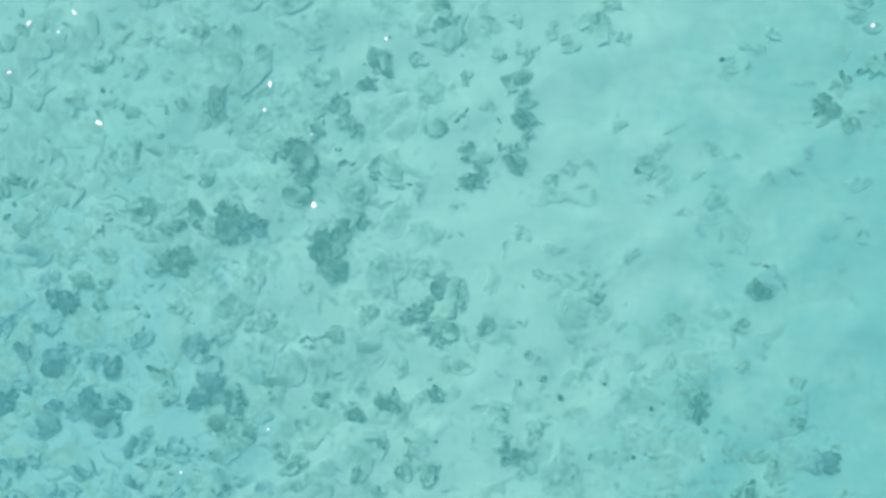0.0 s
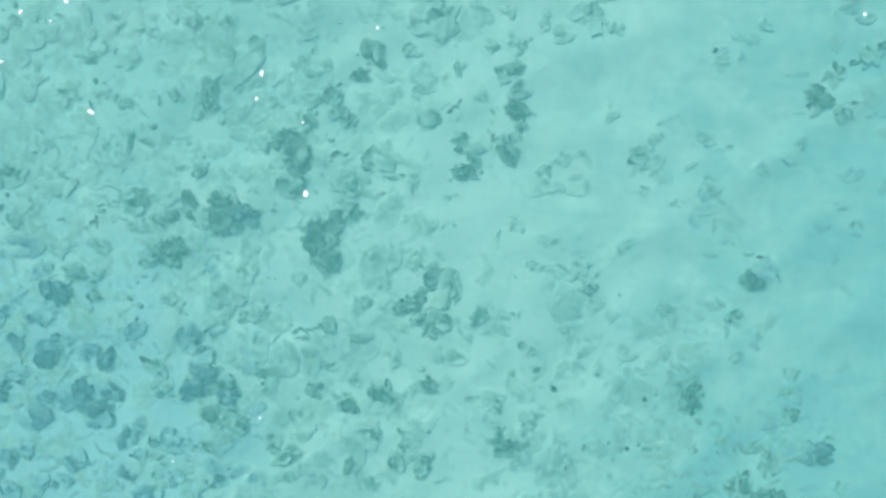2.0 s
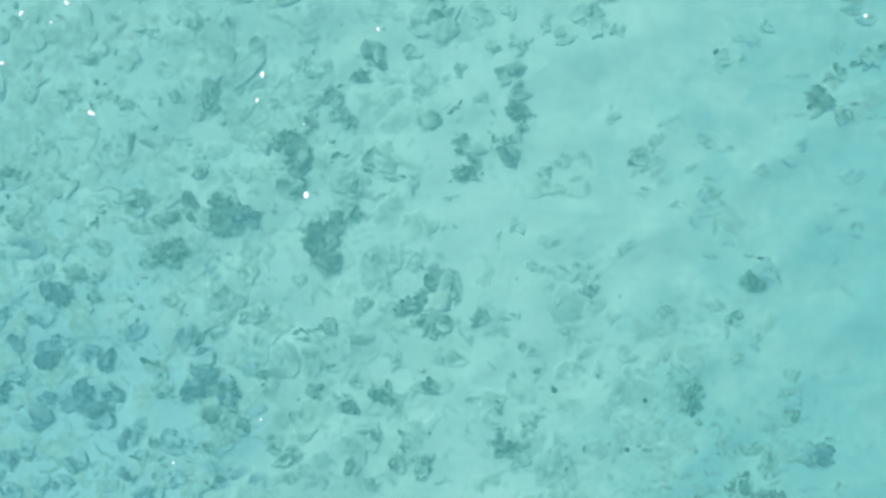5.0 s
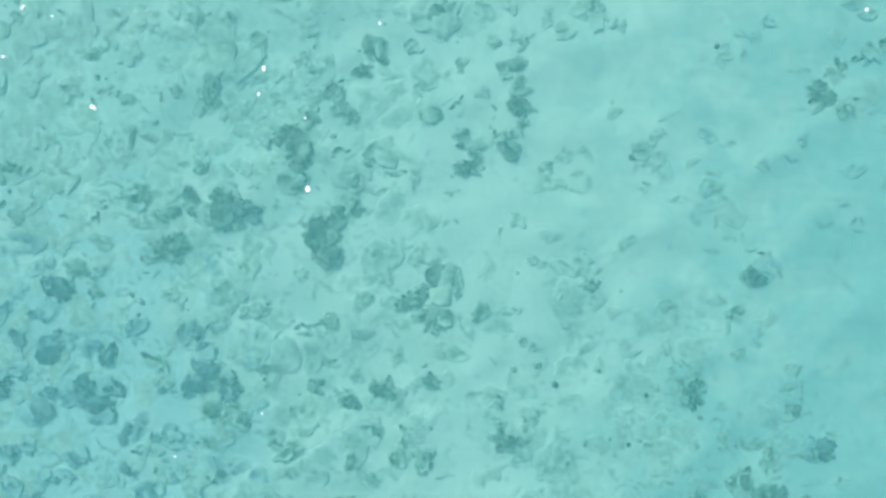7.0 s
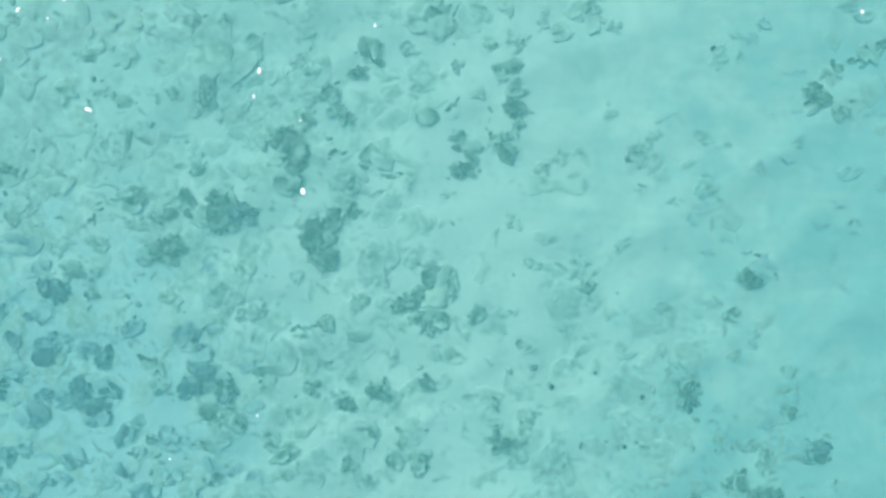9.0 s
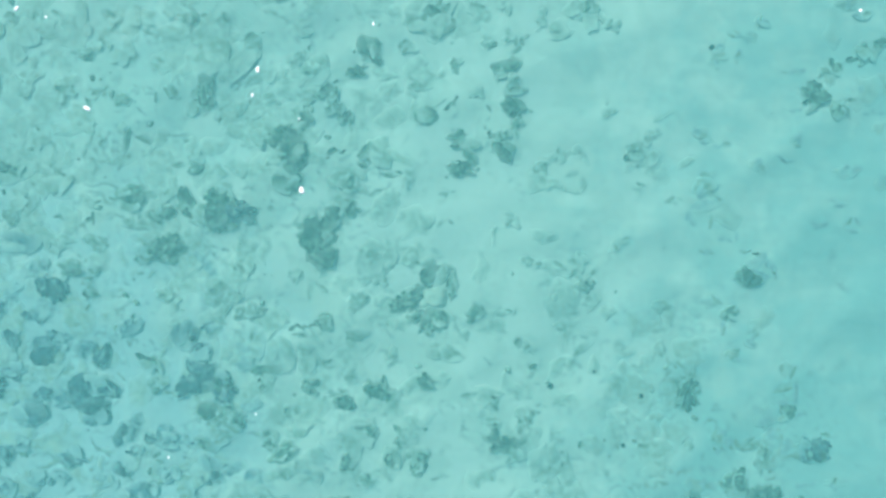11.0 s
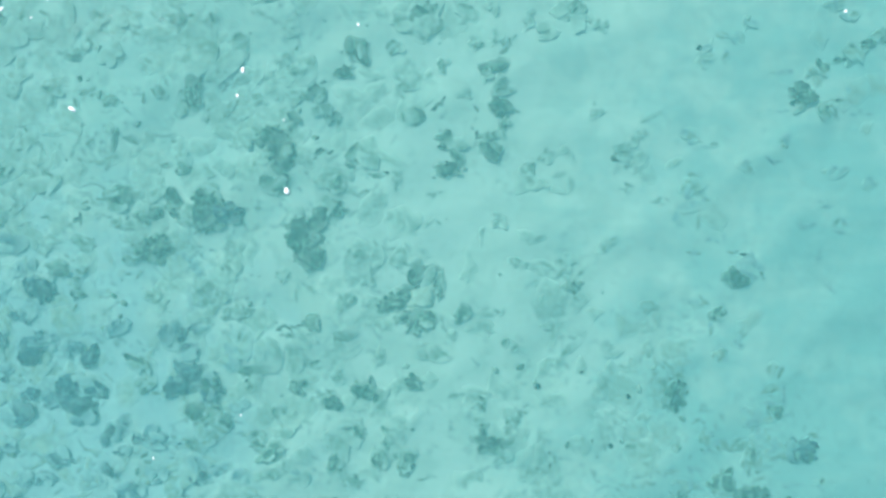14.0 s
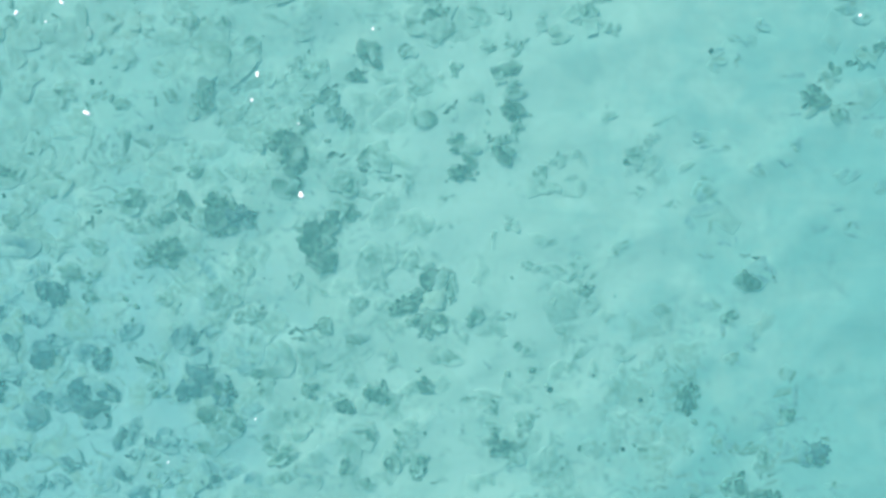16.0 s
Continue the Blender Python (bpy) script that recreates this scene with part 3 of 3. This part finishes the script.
rock("dusty", -1.23, 1.62, 0.32, 0.08, -65)
rock("turf", -0.93, 1.25, 0.33, 0.29)
rock("dusty", -1.23, 0.93, 0.46, 0.32)
rock("turf", -1.28, 0.80, 0.24, 0.21)
rock("dusty", -1.02, 0.72, 0.32, 0.12)
rock("turf", -0.71, 0.96, 0.23, 0.12)
rock("dusty", -0.79, 0.74, 0.27, 0.09, -20)
rock("buried", -0.45, 0.92, 0.26, 0.18, 80)
rock("turf", -0.98, 2.65, 0.41, 0.29, 20)
rock("algae", -1.17, 2.35, 0.20, 0.15, 30)
rock("turf", -1.34, 2.25, 0.30, 0.09, 10)
rock("dusty", -0.71, 2.28, 0.30, 0.09, 20)
rock("dusty", -0.49, 2.65, 0.21, 0.17)
rock("dusty", -0.09, 3.14, 0.49, 0.41)
rock("turf", -0.05, 3.15, 0.30, 0.26, 20)
rock("turf", 0.18, 2.89, 0.23, 0.12)
rock("dusty", -0.33, 2.97, 0.30, 0.24)
rock("turf", -0.26, 1.75, 0.26, 0.24)
rock("buried", -0.24, 2.04, 0.30, 0.33, 0, True)
rock("algae", 0.11, 1.92, 0.26, 0.09, 30)
rock("turf", 0.24, 1.40, 0.33, 0.27)
rock("algae", 0.24, 1.06, 0.33, 0.18)
rock("algae", 0.21, 1.03, 0.21, 0.14)
rock("turf", 0.36, 1.20, 0.26, 0.15, -50)
rock("turf", 0.88, 2.44, 0.32, 0.21, 20)
rock("turf", 0.74, 2.32, 0.23, 0.18, 80)
rock("turf", 0.93, 2.13, 0.39, 0.21, 90)
rock("algae", 0.93, 1.89, 0.26, 0.21)
rock("turf", 0.99, 1.63, 0.32, 0.14, 80)
rock("turf", 0.73, 1.48, 0.38, 0.14)
rock("turf", 0.79, 1.28, 0.27, 0.20)
rock("dusty", 0.59, 1.72, 0.46, 0.08, 84)
rock("dusty", 1.06, 2.71, 0.35, 0.09, 55)
rock("dusty", 0.16, 2.44, 0.23, 0.14, 80)
rock("dusty", 0.05, 0.73, 0.20, 0.09, 20)
rock("dusty", 0.61, 2.74, 0.23, 0.14)
rock("dusty", 1.58, 2.88, 0.30, 0.24)
rock("dusty", 1.90, 3.18, 0.41, 0.35)
rock("turf", 1.94, 3.20, 0.20, 0.18)
rock("dusty", 1.31, 3.04, 0.23, 0.15, 75)
rock("buried", 0.92, 2.78, 0.23, 0.18)
rock("dusty", 1.30, 1.06, 0.26, 0.17, 70)
rock("buried", 1.32, 0.87, 0.30, 0.26)
rock("dusty", 1.43, 0.83, 0.30, 0.15, 20)
rock("buried", 1.72, 0.87, 0.38, 0.26, 0, True)
rock("dusty", 1.56, 1.22, 0.38, 0.15)
rock("buried", 1.82, 1.26, 0.20, 0.14)
rock("buried", 0.93, 0.34, 0.30, 0.18, -30)
rock("buried", 1.37, 0.12, 0.38, 0.14, -10)
rock("buried", -0.64, 0.01, 0.30, 0.12)
rock("buried", -1.70, 2.44, 0.23, 0.30)
rock("dusty", -1.81, 2.36, 0.21, 0.14)
rock("buried", 0.43, 2.06, 0.23, 0.15)
rock("dusty", -0.30, 2.44, 0.17, 0.09)
rock("buried", -0.03, 0.31, 0.38, 0.09)
rock("buried", 1.11, 1.83, 0.20, 0.11)
rock("dusty", 0.80, 3.20, 0.23, 0.14)
rock("buried", 0.50, 3.12, 0.23, 0.23)
# east, south
rock("algae", 4.11, -0.45, 0.32, 0.26)
rock("buried", 4.31, -0.31, 0.30, 0.29, 0, True)
rock("turf", 4.11, -0.09, 0.32, 0.09)
rock("dusty", 3.54, -0.07, 0.14, 0.12)
rock("dusty", 4.45, -0.34, 0.23, 0.11, 80)
rock("turf", 3.84, -0.90, 0.23, 0.17, 30)
rock("dusty", 3.76, -1.10, 0.27, 0.09, 80)
rock("dusty", 2.93, -0.79, 0.27, 0.14, -20)
rock("dusty", 5.22, -0.14, 0.27, 0.09, 75)
rock("dusty", 5.36, -0.56, 0.23, 0.09, -40)
rock("buried", 3.61, -0.71, 0.23, 0.20)
rock("dusty", 2.40, -1.40, 0.27, 0.21)
rock("dusty", 2.89, -1.39, 0.18, 0.14)
rock("turf", 3.25, -1.91, 0.53, 0.24, 88)
rock("algae", 3.30, -1.98, 0.39, 0.15, 85)
rock("dusty", 3.07, -1.91, 0.33, 0.20, 80)
rock("turf", 3.13, -1.60, 0.35, 0.11, -40)
rock("dusty", 3.32, -1.68, 0.20, 0.14)
rock("dusty", 3.01, -1.71, 0.24, 0.09, 80)
rock("dusty", 3.43, -1.58, 0.23, 0.08, -25)
rock("dusty", 2.28, -1.86, 0.35, 0.23, 80)
rock("dusty", 2.70, -1.94, 0.20, 0.11, 20)
rock("dusty", 2.13, -2.23, 0.23, 0.14, 70)
rock("dusty", 2.21, -3.07, 0.27, 0.09, -60)
rock("buried", 2.31, -2.54, 0.30, 0.26)
rock("turf", 2.37, -2.65, 0.23, 0.12, 80)
rock("buried", 4.60, -1.66, 0.26, 0.18, 80)
rock("buried", 4.56, -2.00, 0.35, 0.27, 0, True)
rock("dusty", 4.68, -2.23, 0.33, 0.08, -10)
rock("turf", 4.59, -2.24, 0.23, 0.17)
rock("buried", 4.30, -2.28, 0.30, 0.27)
rock("buried", 4.45, -2.59, 0.30, 0.24)
rock("buried", 4.65, -2.74, 0.38, 0.24)
rock("deep", 4.98, -2.74, 0.35, 0.27)
rock("algae", 4.98, -2.75, 0.29, 0.24, 30)
rock("turf", 4.30, -2.84, 0.43, 0.21, 85)
rock("dusty", 4.37, -2.66, 0.27, 0.09)
rock("turf", 4.42, -2.97, 0.36, 0.11, 85)
rock("turf", 3.92, -3.21, 0.33, 0.30)
rock("algae", 3.90, -3.17, 0.35, 0.23, 75)
rock("algae", 4.34, -3.32, 0.41, 0.18)
rock("dusty", 3.84, -2.73, 0.46, 0.09, 5)
rock("dusty", 3.73, -2.61, 0.24, 0.17)
rock("dusty", 4.07, -2.65, 0.27, 0.18)
rock("dusty", 3.27, -2.69, 0.17, 0.14)
rock("dusty", 3.25, -3.03, 0.20, 0.08)
rock("buried", 3.46, -3.20, 0.46, 0.14)
rock("dusty", 2.78, -3.20, 0.46, 0.09, 5)
rock("dusty", 5.21, -2.53, 0.17, 0.11)
rock("dusty", 2.55, -2.28, 0.18, 0.11, -30)
rock("buried", 2.78, -2.73, 0.46, 0.23)
rock("buried", 1.98, -0.75, 0.20, 0.23)
rock("buried", 3.16, -2.50, 0.38, 0.18)
rock("dusty", 2.78, -2.12, 0.21, 0.09, 50)
rock("buried", 1.98, -2.65, 0.30, 0.23)
rock("dusty", 2.63, -1.66, 0.30, 0.09, -20)
rock("dusty", 3.01, -2.95, 0.23, 0.09, -40)
rock("dusty", 3.58, -2.99, 0.23, 0.11, 10)
rock("buried", 4.11, -1.28, 0.20, 0.15)
rock("buried", 4.22, -1.13, 0.18, 0.11, 60)
rock("buried", 5.28, -3.18, 0.30, 0.15)
rock("buried", 2.21, -0.90, 0.23, 0.14)
rock("dusty", 3.88, -1.45, 0.18, 0.15)
rock("dusty", 4.90, -3.18, 0.23, 0.11)
# east, north
rock("algae", 4.98, 2.01, 0.35, 0.26, 100)
rock("turf", 5.30, 1.83, 0.27, 0.20, -30)
rock("turf", 5.37, 1.94, 0.32, 0.08, 5)
rock("turf", 5.17, 2.38, 0.33, 0.17, 25)
rock("turf", 5.48, 2.51, 0.35, 0.11, 12)
rock("turf", 5.66, 2.59, 0.30, 0.24, 80)
rock("turf", 5.83, 2.69, 0.24, 0.18, 70)
rock("dusty", 5.78, 1.78, 0.30, 0.11)
rock("dusty", 4.68, 1.84, 0.35, 0.09)
rock("dusty", 4.68, 2.32, 0.30, 0.08)
rock("dusty", 5.63, 2.01, 0.20, 0.12, 80)
rock("dusty", 2.98, 1.74, 0.30, 0.11, 15)
rock("turf", 2.55, 1.24, 0.23, 0.18, 50)
rock("dusty", 2.66, 1.37, 0.44, 0.09, 25)
rock("dusty", 2.75, 1.10, 0.35, 0.12, -65)
rock("buried", 2.78, 1.48, 0.30, 0.15, 30)
rock("buried", 3.46, 1.49, 0.30, 0.24)
rock("dusty", 3.73, 1.36, 0.17, 0.09)
rock("buried", 4.11, 2.82, 0.23, 0.15)
rock("dusty", 4.75, 1.45, 0.18, 0.15)
rock("buried", 3.46, 0.40, 0.35, 0.32, 0, True)
rock("dusty", 3.69, 0.60, 0.18, 0.11, -20)
rock("dusty", 2.36, 0.04, 0.27, 0.15, 40)
rock("dusty", 5.51, 0.27, 0.21, 0.18, 0, True)
rock("buried", 5.44, 0.99, 0.32, 0.18)
rock("buried", 5.28, 0.58, 0.18, 0.12)
rock("buried", 2.21, 1.83, 0.24, 0.17, 80)
rock("dusty", 2.25, 3.00, 0.32, 0.14, -30)
rock("dusty", 4.26, 3.00, 0.20, 0.14, 75)
rock("dusty", 3.93, 2.85, 0.14, 0.11)
rock("buried", 3.69, 2.57, 0.32, 0.17, 80)
rock("dusty", 3.96, 2.54, 0.15, 0.08, 80)
rock("dusty", 5.63, 3.07, 0.20, 0.14)
rock("dusty", 5.40, 3.24, 0.27, 0.15)
rock("buried", 4.22, 1.07, 0.20, 0.17)
rock("buried", 2.63, 0.80, 0.18, 0.12, 30)
rock("buried", 3.12, 0.61, 0.23, 0.11)
rock("buried", 4.60, 1.15, 0.20, 0.12)
rock("buried", 3.58, 0.99, 0.20, 0.12)
rock("buried", 5.06, 0.31, 0.30, 0.11)
rock("buried", 3.84, 0.08, 0.30, 0.11)
rock("buried", 5.89, 0.84, 0.23, 0.15)
# just past the edges
rock("slate", -6.06, -0.90, 0.30, 0.30)
rock("deep", -6.10, -1.89, 0.38, 0.38)
rock("slate", -6.07, -2.88, 0.30, 0.30)
rock("turf", -6.10, 0.92, 0.30, 0.23)
rock("dusty", -6.07, 2.21, 0.27, 0.23)
rock("dusty", -6.06, 2.89, 0.27, 0.23)
rock("slate", -5.50, -3.45, 0.38, 0.26)
rock("slate", -4.74, -3.48, 0.46, 0.27)
rock("slate", -3.45, -3.48, 0.46, 0.30, 20)
rock("turf", -2.31, -3.50, 0.38, 0.26)
rock("turf", -1.40, -3.48, 0.35, 0.23)
rock("dusty", -0.49, -3.50, 0.38, 0.26)
rock("dusty", 1.11, -3.48, 0.35, 0.23)
rock("dusty", 2.25, -3.48, 0.38, 0.23)
rock("turf", 3.31, -3.50, 0.38, 0.26)
rock("turf", 4.75, -3.47, 0.35, 0.23)
rock("dusty", -4.13, 3.47, 0.38, 0.26)
rock("dusty", -2.76, 3.47, 0.35, 0.26)
rock("turf", -0.18, 3.47, 0.38, 0.27)
rock("dusty", 2.10, 3.45, 0.35, 0.23)
rock("dusty", 5.44, 3.45, 0.35, 0.23)
rock("turf", 6.07, 2.82, 0.27, 0.23)

# ---- loose rubble, thick in the west and thin on the open sand ----
def thickness(x, y):
    """Share of the ground that loose rubble covers, 0 to 1."""
    west = 1 / (1 + math.exp((x + 1.15 - 0.22 * y) * 2.2))
    south = 0.55 * math.exp(-((x - 2.5) / 2.1) ** 2 - ((y + 2.3) / 1.1) ** 2)
    middle = 0.28 * math.exp(-((x - 1.9) / 1.0) ** 2 - ((y + 0.1) / 1.3) ** 2)
    far = 0.3 * math.exp(-((x - 5.2) / 0.9) ** 2 - ((y - 2.0) / 0.7) ** 2)
    bare = 1 / (1 + math.exp((x - 4.1 + 0.8 * max(0.0, y)) * 3.0))      # nothing lies on the blue-tinted eastern sand
    return min(1.0, west + (south + middle + 0.075) * bare + far)


def scatter(n, seed, clump, least=0.0):
    """n places on the plan, by that thickness, in clumps."""
    rnd = random.Random(seed)
    made = []
    while len(made) < n:
        x, y = rnd.uniform(-7.2, 7.2), rnd.uniform(-4.4, 4.4)
        t = thickness(x, y) * (0.35 + 1.3 * max(0.0, noise.noise(Vector((x * clump, y * clump, seed))) + 0.25))
        if thickness(x, y) > least and rnd.random() < t:
            made.append((x, y, rnd))
    return made


bed = [[], [], []]
for n, (x, y, rnd) in enumerate(scatter(560, 5, 0.8)):
    L = rnd.uniform(0.2, 0.62)
    kind, W, turn = "buried" if rnd.random() < 0.62 else "dusty", L * rnd.uniform(0.4, 0.9), rnd.uniform(0, 180)
    if n < 40:
        rock(kind, round(x, 3), round(y, 3), L, W, turn)
        continue
    # the rest is too faint to pick apart
    me = rock_mesh("coral_rubble", x, y, L, W, turn, 1000 + n, BURIED, 0.018, 0.52 if kind == "buried" else 0.42)
    o, z = len(bed[0]), sand_z(x, y) + 0.004
    bed[0] += [(v.co.x + x, v.co.y + y, v.co.z + z) for v in me.vertices]
    bed[1] += [tuple(i + o for i in p.vertices) for p in me.polygons]
    bed[2] += [d.value for d in me.attributes["drifted_sand"].data]
    bpy.data.meshes.remove(me)
me = bpy.data.meshes.new("coral_rubble")
me.from_pydata(bed[0], [], bed[1])
me.polygons.foreach_set("use_smooth", [True] * len(bed[1]))
me.attributes.new("drifted_sand", "FLOAT", "POINT").data.foreach_set("value", bed[2])
me.materials.append(BURIED)
tagged(new("coral_rubble", me), "faint coral rubble sunk into the pale sand", "coral rubble", kind="stuff")


for x, y, rnd in scatter(30, 41, 1.0, 0.22):
    L = rnd.uniform(0.16, 0.4)
    rock("dusty" if rnd.random() < 0.7 else "buried", round(x, 3), round(y, 3), L, rnd.uniform(0.07, 0.12), rnd.uniform(0, 180))


def cobble(x, y, size, seed, turn):
    """A worn, pale lump of coral among the dark rocks."""
    bm = bmesh.new()
    bmesh.ops.create_icosphere(bm, subdivisions=3, radius=0.5)
    for v in bm.verts:
        k = 1 + 0.8 * noise.noise(v.co * 2.0 + Vector((seed * 5.1, 0, 0))) + 0.2 * noise.noise(v.co * 5 + Vector((0, seed, 0)))
        v.co = Vector((v.co.x * k * 1.2, v.co.y * k * 0.85, v.co.z * k * 0.2))
    for f in bm.faces:
        f.smooth = True
    me = bpy.data.meshes.new("coral_cobble")
    bm.to_mesh(me)
    bm.free()
    me.materials.append(PALE)
    ob = new("coral_cobble", me)
    ob.location, ob.rotation_euler, ob.scale = (x, y, sand_z(x, y) + size * 0.04), (0, 0, turn), (size, size, size)
    return tagged(ob, "pale worn coral cobble among dark rocks", "coral rock")


cobble(-0.12, -0.67, 0.34, 1, 0.4)

def chip_mesh(seed):
    """A worn angular chip, one across."""
    bm = bmesh.new()
    bmesh.ops.create_icosphere(bm, subdivisions=2, radius=0.5)
    for v in bm.verts:
        k = 1 + 0.55 * noise.noise(v.co * 2.4 + Vector((seed * 5.1, 0, 0))) + 0.25 * noise.noise(v.co * 6 + Vector((0, seed, 0)))
        v.co = Vector((v.co.x * k * 1.25, v.co.y * k * 0.8, v.co.z * k * 0.55))
    for f in bm.faces:
        f.smooth = True
    me = bpy.data.meshes.new("rubble_chip")
    bm.to_mesh(me)
    bm.free()
    return me


CHIPS = []
for i in range(15):
    me = chip_mesh(i)
    me.materials.append((TURF, DUSTY, BURIED)[i % 3])
    CHIPS.append(me)
LABELS = ("grey-green chip of coral on pale sand", "grey chip of coral dusted with sand", "faint pale chip of coral on sand")
for x, y, rnd in scatter(90, 11, 1.6):
    i = rnd.randrange(15)
    s = rnd.uniform(0.03, 0.10)
    ob = new("rubble_chip", CHIPS[i])
    ob.location = (x, y, sand_z(x, y) + s * 0.10)
    ob.rotation_euler = (0, 0, rnd.uniform(0, 6.28))
    ob.scale = (s, s, s)
    tagged(ob, LABELS[i % 3], "rubble", group="coral chips on the sea bed")


def urchin(x, y, size, seed):
    """A small, nearly black sea urchin: a flattened test with blunt spines."""
    bm = bmesh.new()
    bmesh.ops.create_icosphere(bm, subdivisions=2, radius=0.5)
    for f in list(bm.faces):
        # every other facet is drawn out into a spine
        if noise.cell(f.calc_center_median() * 9 + Vector((seed, 0, 0))) > 0.0:
            tip = bmesh.ops.poke(bm, faces=[f])["verts"][0]
            tip.co *= 1.6
    for v in bm.verts:
        v.co.z *= 0.7
    me = bpy.data.meshes.new("sea_urchin")
    bm.to_mesh(me)
    bm.free()
    me.materials.append(URCHIN)
    ob = new("sea_urchin", me)
    ob.location, ob.scale = (x, y, sand_z(x, y) + size * 0.3), (size, size, size)
    return tagged(ob, "tiny black sea urchin on pale sand", "sea urchin", group="sea urchins on the sand")


urchin(1.43, -1.87, 0.065, 1)
urchin(2.65, -2.01, 0.055, 2)
urchin(2.41, -2.67, 0.050, 3)
urchin(3.60, 2.67, 0.060, 4)
urchin(2.02, -1.68, 0.040, 5)


def grit():
    """Fine broken coral, too small to count."""
    verts, faces = [], []
    src = [([v.co.copy() for v in me.vertices], [tuple(p.vertices) for p in me.polygons]) for me in CHIPS[:6]]
    for x, y, rnd in scatter(260, 23, 2.2):
        vs, fs = src[rnd.randrange(6)]
        s, a, o = rnd.uniform(0.012, 0.04), rnd.uniform(0, 6.28), len(verts)
        ca, sa, z = math.cos(a), math.sin(a), sand_z(x, y)
        verts += [(x + s * (v.x * ca - v.y * sa), y + s * (v.x * sa + v.y * ca), z + s * (v.z + 0.1)) for v in vs]
        faces += [tuple(i + o for i in f) for f in fs]
    me = bpy.data.meshes.new("coral_grit")
    me.from_pydata(verts, [], faces)
    me.polygons.foreach_set("use_smooth", [True] * len(faces))
    me.materials.append(DUSTY)
    return tagged(new("coral_grit", me), "fine broken coral strewn over pale sand", "coral grit", kind="stuff")


grit()


# ---- flecks of foam on the water ----
def foam(x, y, length, width, turn, seed):
    """A small ragged cake of foam that floats on the water's skin."""
    bm = bmesh.new()
    bmesh.ops.create_icosphere(bm, subdivisions=3, radius=0.5)
    for v in bm.verts:
        k = 1 + 0.5 * noise.noise(v.co * 2.2 + Vector((seed * 3.3, 0, 0))) + 0.2 * noise.noise(v.co * 7 + Vector((0, seed, 0)))
        v.co = Vector((v.co.x * k * length, v.co.y * k * width, v.co.z * k * min(length, width) * 0.5))
    for f in bm.faces:
        f.smooth = True
    me = bpy.data.meshes.new("foam_fleck")
    bm.to_mesh(me)
    bm.free()
    me.materials.append(FOAM)
    ob = new("foam_fleck", me)
    ob.location, ob.rotation_euler = (x, y, wave_z(x, y) + 0.004), (0, 0, radians(turn))
    return tagged(ob, "white foam fleck floating on turquoise water", "foam", group="foam flecks on the water")


foam(-4.76, 2.65, 0.057, 0.033, 60, 1)
foam(-4.25, 2.76, 0.057, 0.029, -40, 2)
foam(-4.43, 2.55, 0.024, 0.024, 0, 3)
foam(-4.97, 2.09, 0.043, 0.033, 0, 4)
foam(-3.97, 1.53, 0.086, 0.038, -30, 5)
foam(-2.07, 1.96, 0.038, 0.062, 0, 6)
foam(-2.13, 1.68, 0.029, 0.038, 20, 7)
foam(-0.78, 2.47, 0.024, 0.038, 0, 8)
foam(-1.58, 0.62, 0.057, 0.067, 20, 9)
foam(-1.61, 1.41, 0.019, 0.019, 0, 10)
foam(4.65, 2.62, 0.033, 0.033, 0, 11)
foam(-2.09, -1.88, 0.019, 0.024, 0, 12)
foam(-3.06, -2.36, 0.019, 0.019, 0, 13)
